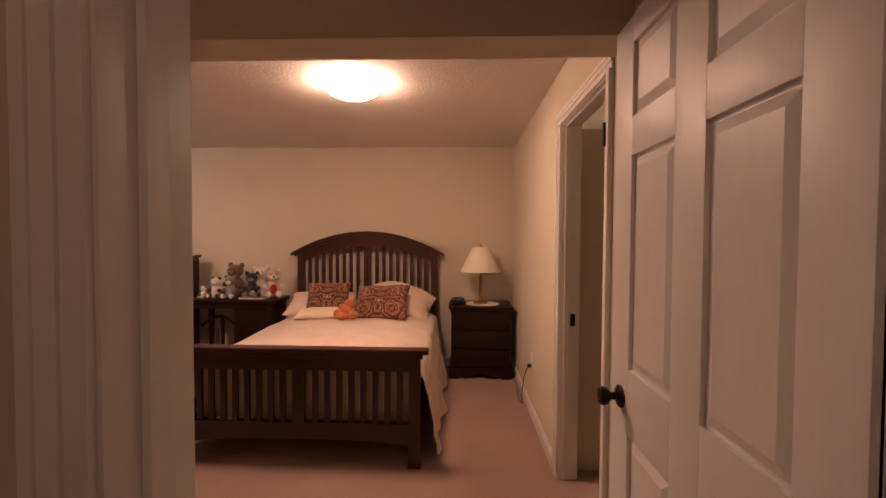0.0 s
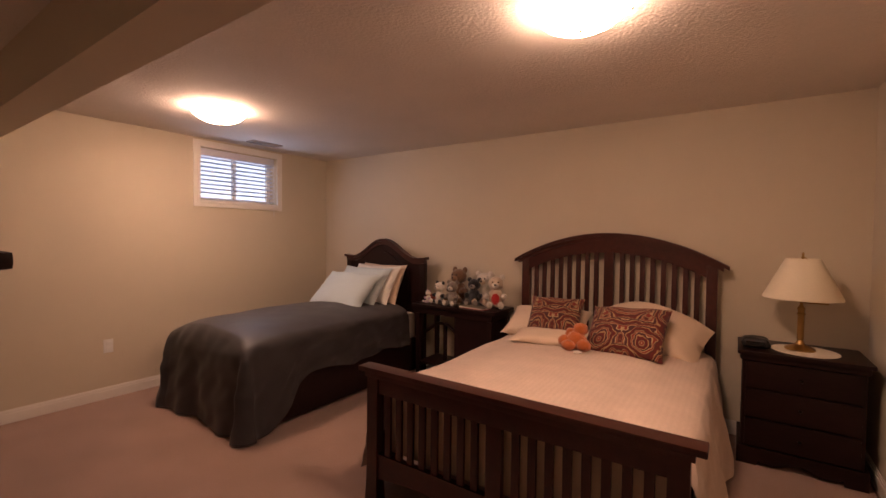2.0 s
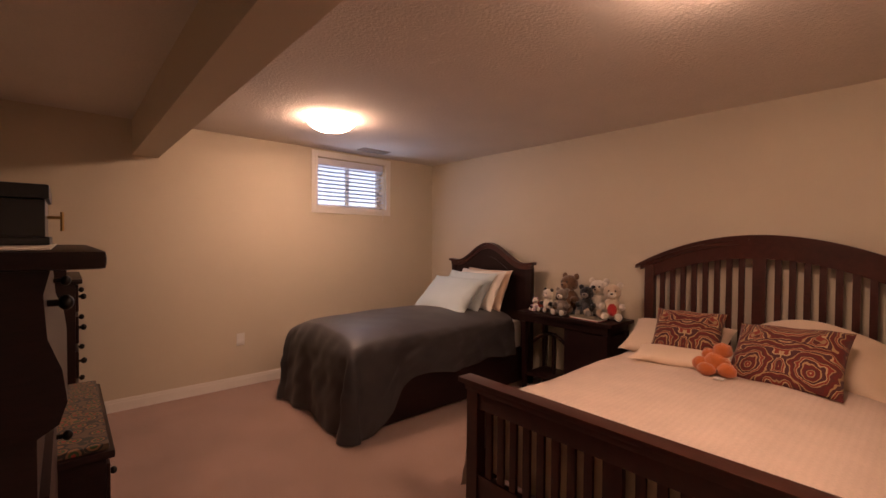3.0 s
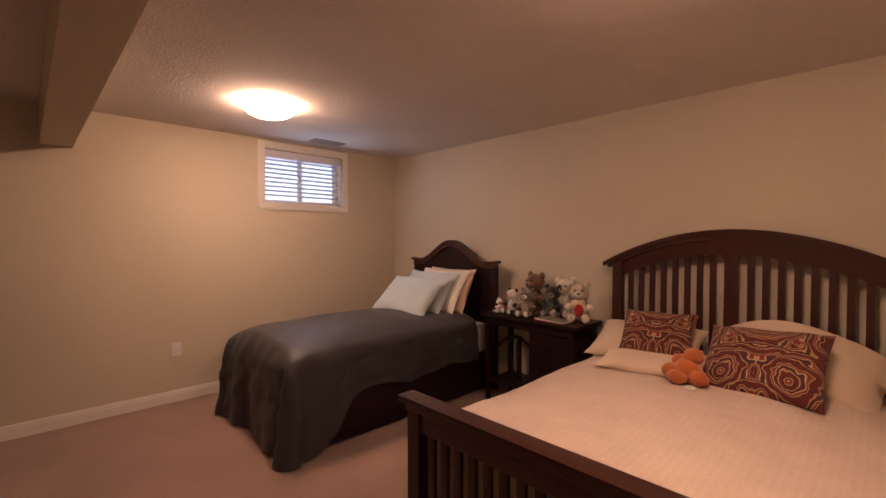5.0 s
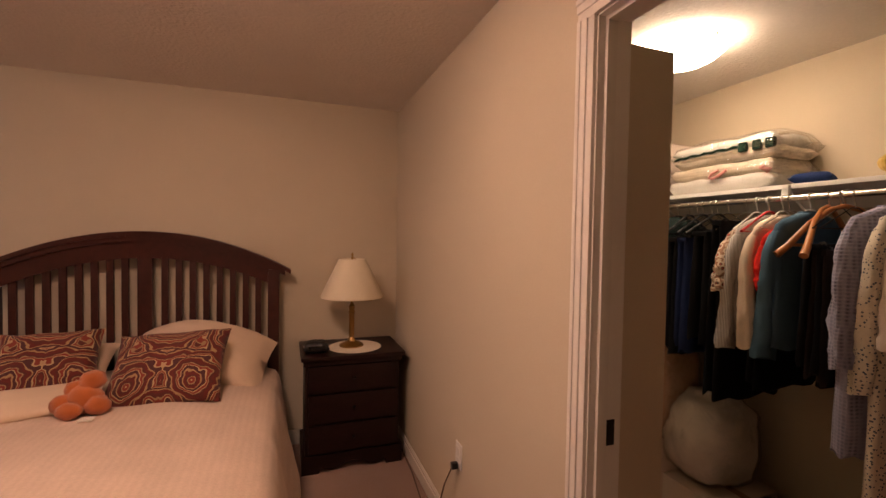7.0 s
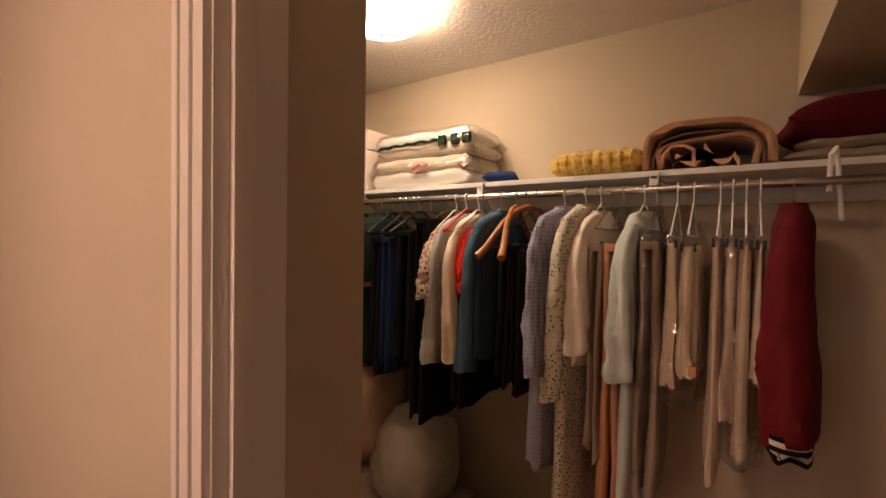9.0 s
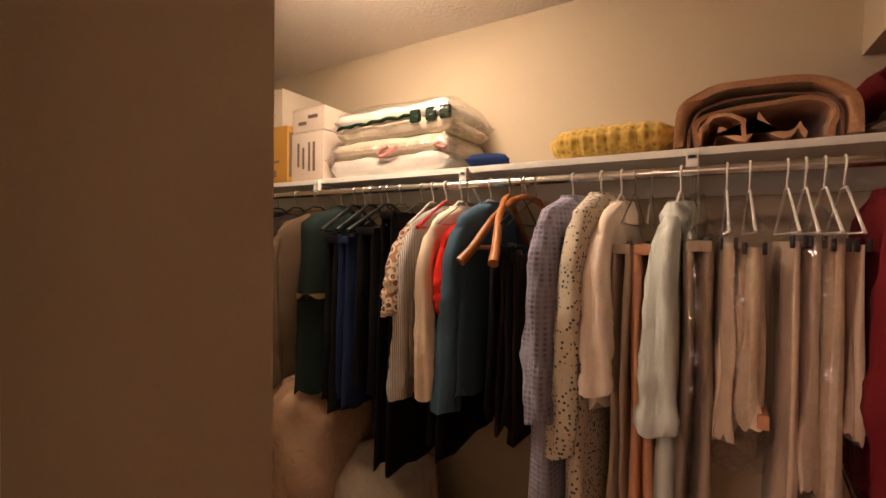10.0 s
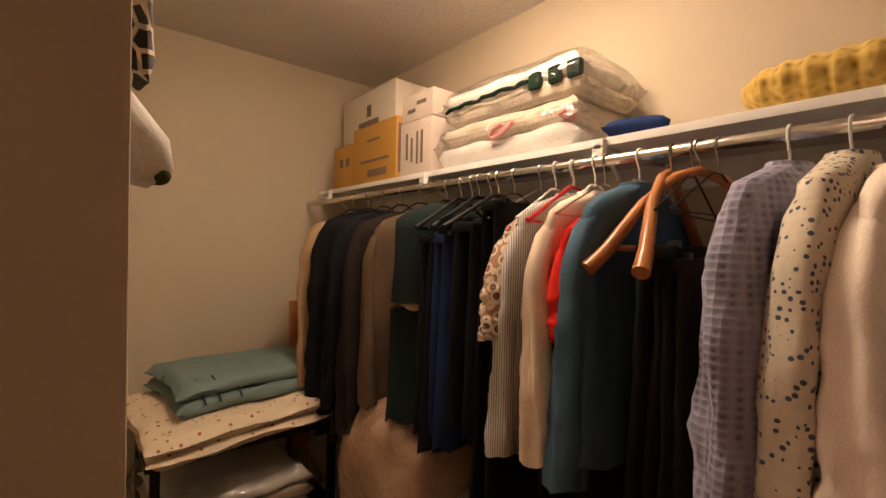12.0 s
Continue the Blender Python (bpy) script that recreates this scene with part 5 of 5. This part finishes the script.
clear_bag((2.62, 4.14, SZ), (0.335, 0.66, 0.15), "clear zipped bag round the folded quilt", 2)
clear_bag((2.62, 4.12, SZ + 0.140), (0.33, 0.62, 0.145), "clear zipped bag round the folded throw", 5)
solid("cap", pillow_bm(0.15, 0.15, 0.05, 4, 0.3, 12), cloth("blue_cloth", (0.02, 0.04, 0.13)), "small crumpled blue cloth cap on the shelf", "cap", (2.53, 3.72, SZ + 0.024), 20, smooth=80)
CROCH = patterned("yellow_crochet", "knit", [(0.0, (0.22, 0.12, 0.02)), (0.35, (0.55, 0.36, 0.07)), (0.7, (0.66, 0.46, 0.12))], 55, bump=0.9, stretch=(1, 1, 0.7))
bm = bmesh.new()
lp = []
for k in range(37):
    y = -0.18 + 0.36 * k / 36
    e = 1 - abs(y / 0.185) ** 5
    r = (0.052 + 0.003 * math.cos(k * math.pi / 2 * 1.0)) * max(e, 0.15) ** 0.5
    lp.append([(1.9 * r * math.cos(a) * (1 + 0.03 * math.sin(5 * a)), y, 0.057 + r * math.sin(a) * (1 + 0.03 * math.sin(7 * a + k))) for a in [2 * math.pi * i / 28 for i in range(28)]])
solid("crochet_blanket", rings(bm, lp), CROCH, "rolled yellow crocheted blanket on the shelf", "blanket", (2.57, 3.322, SZ), smooth=80)

# rolled brown blanket: a sheet wound in a spiral
BROWNB = material("brown_fleece", (0.40, 0.20, 0.10), 0.9, var=0.35, scale=9, grain=220, bump=0.5, sheen=0.3)


def folded_arch(half, height, thick, reach, seed, curl=0.0, n=44, m=10):
    """One thick layer folded over in an arch along the shelf; its cut edge faces the room."""
    def at(t, inner, sx):
        a = math.pi * t
        w, h = half - inner, height - inner
        y = w * math.copysign(abs(math.cos(a)) ** 0.62, math.cos(a)) + curl * math.sin(2 * a)
        z = inner * 0.2 + 0.004 + h * math.sin(a) ** 0.60 * (1 + 0.10 * math.cos(a + seed))
        f = 0.014 * noise.noise(Vector((t * 5 + seed, sx * 1.5, inner * 9))) * math.sin(a)
        return (reach * sx + 0.014 * noise.noise(Vector((t * 6, seed, sx))), y + f, max(z + f, 0.003))
    loops = []
    for j in range(m + 1):
        sx = 2 * j / m - 1
        ts = [k / n for k in range(n + 1)]
        edge = thick * (0.80 if j in (0, m) else 1.0)
        loops.append([at(t, (thick - edge) / 2, sx) for t in ts] + [at(t, edge, sx) for t in reversed(ts)])
    return rings(bmesh.new(), loops)


def crinkled_layer(half, height, thick, reach, waves, seed, n=60):
    """A soft layer squeezed into waves under the arch."""
    loops = []
    for j in range(7):
        sx = 2 * j / 6 - 1
        up, down = [], []
        for k in range(n + 1):
            t = k / n
            y = -half + 2 * half * t + 0.012 * math.sin(waves * 2 * math.pi * t + 1.2)
            z = thick + 0.006 + height * math.sin(math.pi * t) ** 0.7 * (0.55 + 0.45 * math.sin(waves * 2 * math.pi * t + seed + 0.3 * sx))
            up.append((reach * sx, y, z))
            down.append((reach * sx, y + 0.004, max(z - thick, 0.003)))
        loops.append(up + down[::-1])
    return rings(bmesh.new(), loops)


PEACHL = material("peach_satin_lining", (0.62, 0.34, 0.20), 0.5, var=0.15, scale=9, grain=200, bump=0.2)
DARKB = material("dark_brown_fleece", (0.17, 0.075, 0.045), 0.9, var=0.35, scale=9, grain=220, bump=0.5, sheen=0.3)
bl2 = thing("folded_blanket", (2.625, 2.957, SZ), "loosely folded brown fleece blanket with peach lining on the shelf", "blanket")
part("outer_layer", folded_arch(0.190, 0.165, 0.030, 0.165, 0.5), BROWNB, bl2, smooth=80)
part("lining", folded_arch(0.158, 0.130, 0.010, 0.158, 1.4), DARKB, bl2, "dark brown fleece inside", smooth=80)
part("middle_layer", folded_arch(0.142, 0.110, 0.020, 0.150, 2.4, 0.02), BROWNB, bl2, smooth=80)
part("inner_fold", crinkled_layer(0.105, 0.060, 0.016, 0.146, 2.5, 0.6), PEACHL, bl2, "peach satin lining", smooth=80)
bm = folded_arch(0.055, 0.075, 0.014, 0.150, 3.3)
bmesh.ops.translate(bm, verts=bm.verts, vec=(-0.004, 0.08, 0.004))
part("inner_fold", bm, PEACHL, bl2, "peach satin lining", smooth=80)
folded("blanket", (2.62, 2.55, SZ), (0.32, 0.40, 0.06), TAUPE, "flat grey brown blanket under a maroon cloth", 2, 6)
bm = pillow_bm(0.34, 0.46, 0.16, 7, 0.5, 20)
solid("maroon_cloth", bm, MAROON, "heap of maroon cloth on a folded blanket", "blanket", (2.62, 2.535, SZ + 0.125), 4, smooth=80)

# ---- north end of the closet ----
stand = thing("folding_stand", (1.96, 5.06, 0), "black metal folding stand holding bedding", "stand")
for sx in (-0.30, 0.30):
    for sy in (-0.24, 0.22):
        part("leg", box(sx - 0.014, sy - 0.014, 0, sx + 0.014, sy + 0.014, 0.73, 0.003), BLACK, stand)
for z in (0.72, 0.36):
    part("shelf_frame", box(-0.33, -0.27, z, 0.33, 0.25, z + 0.02, 0.003), BLACK, stand)
folded("quilt", (1.945, 5.02, 0.741), (0.72, 0.60, 0.095), ROSES, "folded cream quilt printed with small roses", 2, 2, "quilt", 6)
gb = folded("blanket", (2.0, 5.08, 0.842), (0.62, 0.46, 0.10), cloth("sage_fleece", (0.17, 0.23, 0.22)), "folded sage green blanket with dark piping", 2, 4, "blanket", 6)
PIPE = cloth("dark_piping", (0.02, 0.025, 0.024))
for x, b in ((-0.22, 0.02), (-0.17, 0.05), (-0.10, 0.09)):
    part("piping", tube(bmesh.new(), [(x + b * (k / 8) ** 2, -0.228 + 0.30 * k / 8, 0.045 + 0.056 * min(k / 2, 1)) for k in range(9)], 0.0035, 6), PIPE, gb, "dark piping")
folded("bedding", (1.92, 5.04, 0.382), (0.56, 0.44, 0.16), [WHITEC, TAUPE, WHITEC], "white and grey bedding folded in a clear bag", 3, 5)
clear_bag((1.92, 5.04, 0.381), (0.63, 0.50, 0.24), "clear plastic bag of bedding on the stand", 8)
clear_bag((2.02, 4.98, 0.001), (0.60, 0.46, 0.30), "clear plastic bag on the floor under the stand", 9)
folded("bedding", (2.02, 4.98, 0.002), (0.52, 0.40, 0.22), [TAUPE, BLKC], "dark bedding folded in a clear bag", 2, 7)
board = solid("wooden_board", box(-0.055, -0.012, 0, 0.055, 0.012, 1.14, 0.004), WOODH, "reddish brown wooden board standing in the corner", "board", (2.365, 5.425, 0))

# bags on the floor
carton((2.42, 4.46, 0), (0.40, 0.44, 0.38), PCARD, "plain cardboard box under a bag of bedding", ())


def stuffed_bag(at, r, mat, label, seed, power=0.75):
    """A bulging clear bag with bedding in it: wrinkled contents and the film round them."""
    th = thing("bedding_bag", at, label, "bag")
    for nm, grow, mt, ns in (("contents", 0.0, mat, 26), ("film", 0.012, FILM, 22)):
        bm = bmesh.new()
        q = bmesh.ops.create_uvsphere(bm, u_segments=ns + 8, v_segments=ns, radius=1.0)
        for v in q["verts"]:
            c = v.co.copy()
            wr = 0.10 * noise.noise(c * 2.4 + Vector((seed, 0, 0))) - 0.08 * abs(noise.noise(c * 3.6 + Vector((0, seed, 0)))) + (0.03 * noise.noise(c * 10) if grow else 0.03 * noise.noise(c * 9))
            p = [math.copysign(abs(k) ** power, k) * (rr + grow) * (1 + wr) for k, rr in zip(c, r)]
            v.co = Vector((p[0], p[1], max(p[2] + r[2], 0.002 - grow * 0)))
        part(nm, bm, mt, th, smooth=80)
    return th


stuffed_bag((2.37, 4.42, 0.385), (0.21, 0.22, 0.285), cloth("tan_comforter", (0.62, 0.40, 0.26)), "clear zipped bag holding a tan comforter", 2.0, 0.62)
stuffed_bag((2.47, 4.12, 0.19), (0.21, 0.20, 0.24), cloth("white_duvet", (0.75, 0.68, 0.60)), "clear bag stuffed with a white duvet", 5.0, 0.8)
carton((2.50, 4.10, 0), (0.42, 0.36, 0.19), PCARD, "flat cardboard box under a bag with a duvet", ())
dark_bag = stuffed_bag((2.46, 3.58, 0.0), (0.27, 0.34, 0.12), BLKC, "flat clear bag of dark clothes with red stripes on the carpet", 8.0, 0.7)
for k in range(3):
    part("stripe", tube(bmesh.new(), [(-0.255 + 0.05 * t, 0.22 - 0.5 * t + 0.05 * k, 0.15 + 0.075 * math.sin(1.2 + t) + 0.02 * k) for t in (0, 0.25, 0.5, 0.75, 1.0)], 0.008, 6), MAROON, dark_bag, "dark red stripe")

# things hung behind the upright panel
hk = solid("panel_hook", tube(bmesh.new(), [(1.473, 3.566, 1.95), (1.483, 3.612, 1.945), (1.488, 3.622, 1.965)], 0.004, 8), CHROME, "small metal hook on the upright panel", "hook")
solid("scarf", hanging_body(1.58, 1.95, lambda t: (0.012 + 0.035 * min(t * 3, 1) * (1 - 0.4 * t), 0.020), 5, 0.3, 1.0, n=24, m=16), GIRAFFE, "giraffe print scarf hanging on a hook", "scarf", (1.488, 3.632, 0), smooth=80)
bm = bmesh.new()
tube(bm, [(-0.05, 0, 0.10), (-0.02, 0, 0.075), (0.015, 0, 0.045), (0.045, 0, 0.015), (0.058, 0, 0.0)], [0.030, 0.034, 0.032, 0.026, 0.012], 14)
tube(bm, [(-0.04, 0.0, 0.06), (-0.03, 0.0, -0.02), (-0.015, 0.0, -0.10), (-0.01, 0, -0.14)], [0.03, 0.030, 0.028, 0.012], 14)
blob(bm, (-0.005, -0.030, 0.035), (0.020, 0.008, 0.014), 1)
blob(bm, (0.056, -0.004, 0.003), (0.009, 0.012, 0.008), 2)
solid("plush_toy", bm, [WHITEC, REDC, cloth("olive_cloth", (0.06, 0.07, 0.02))], "white plush toy bird hanging behind the upright panel", "soft toy", (1.467, 3.627, 1.495), smooth=80)
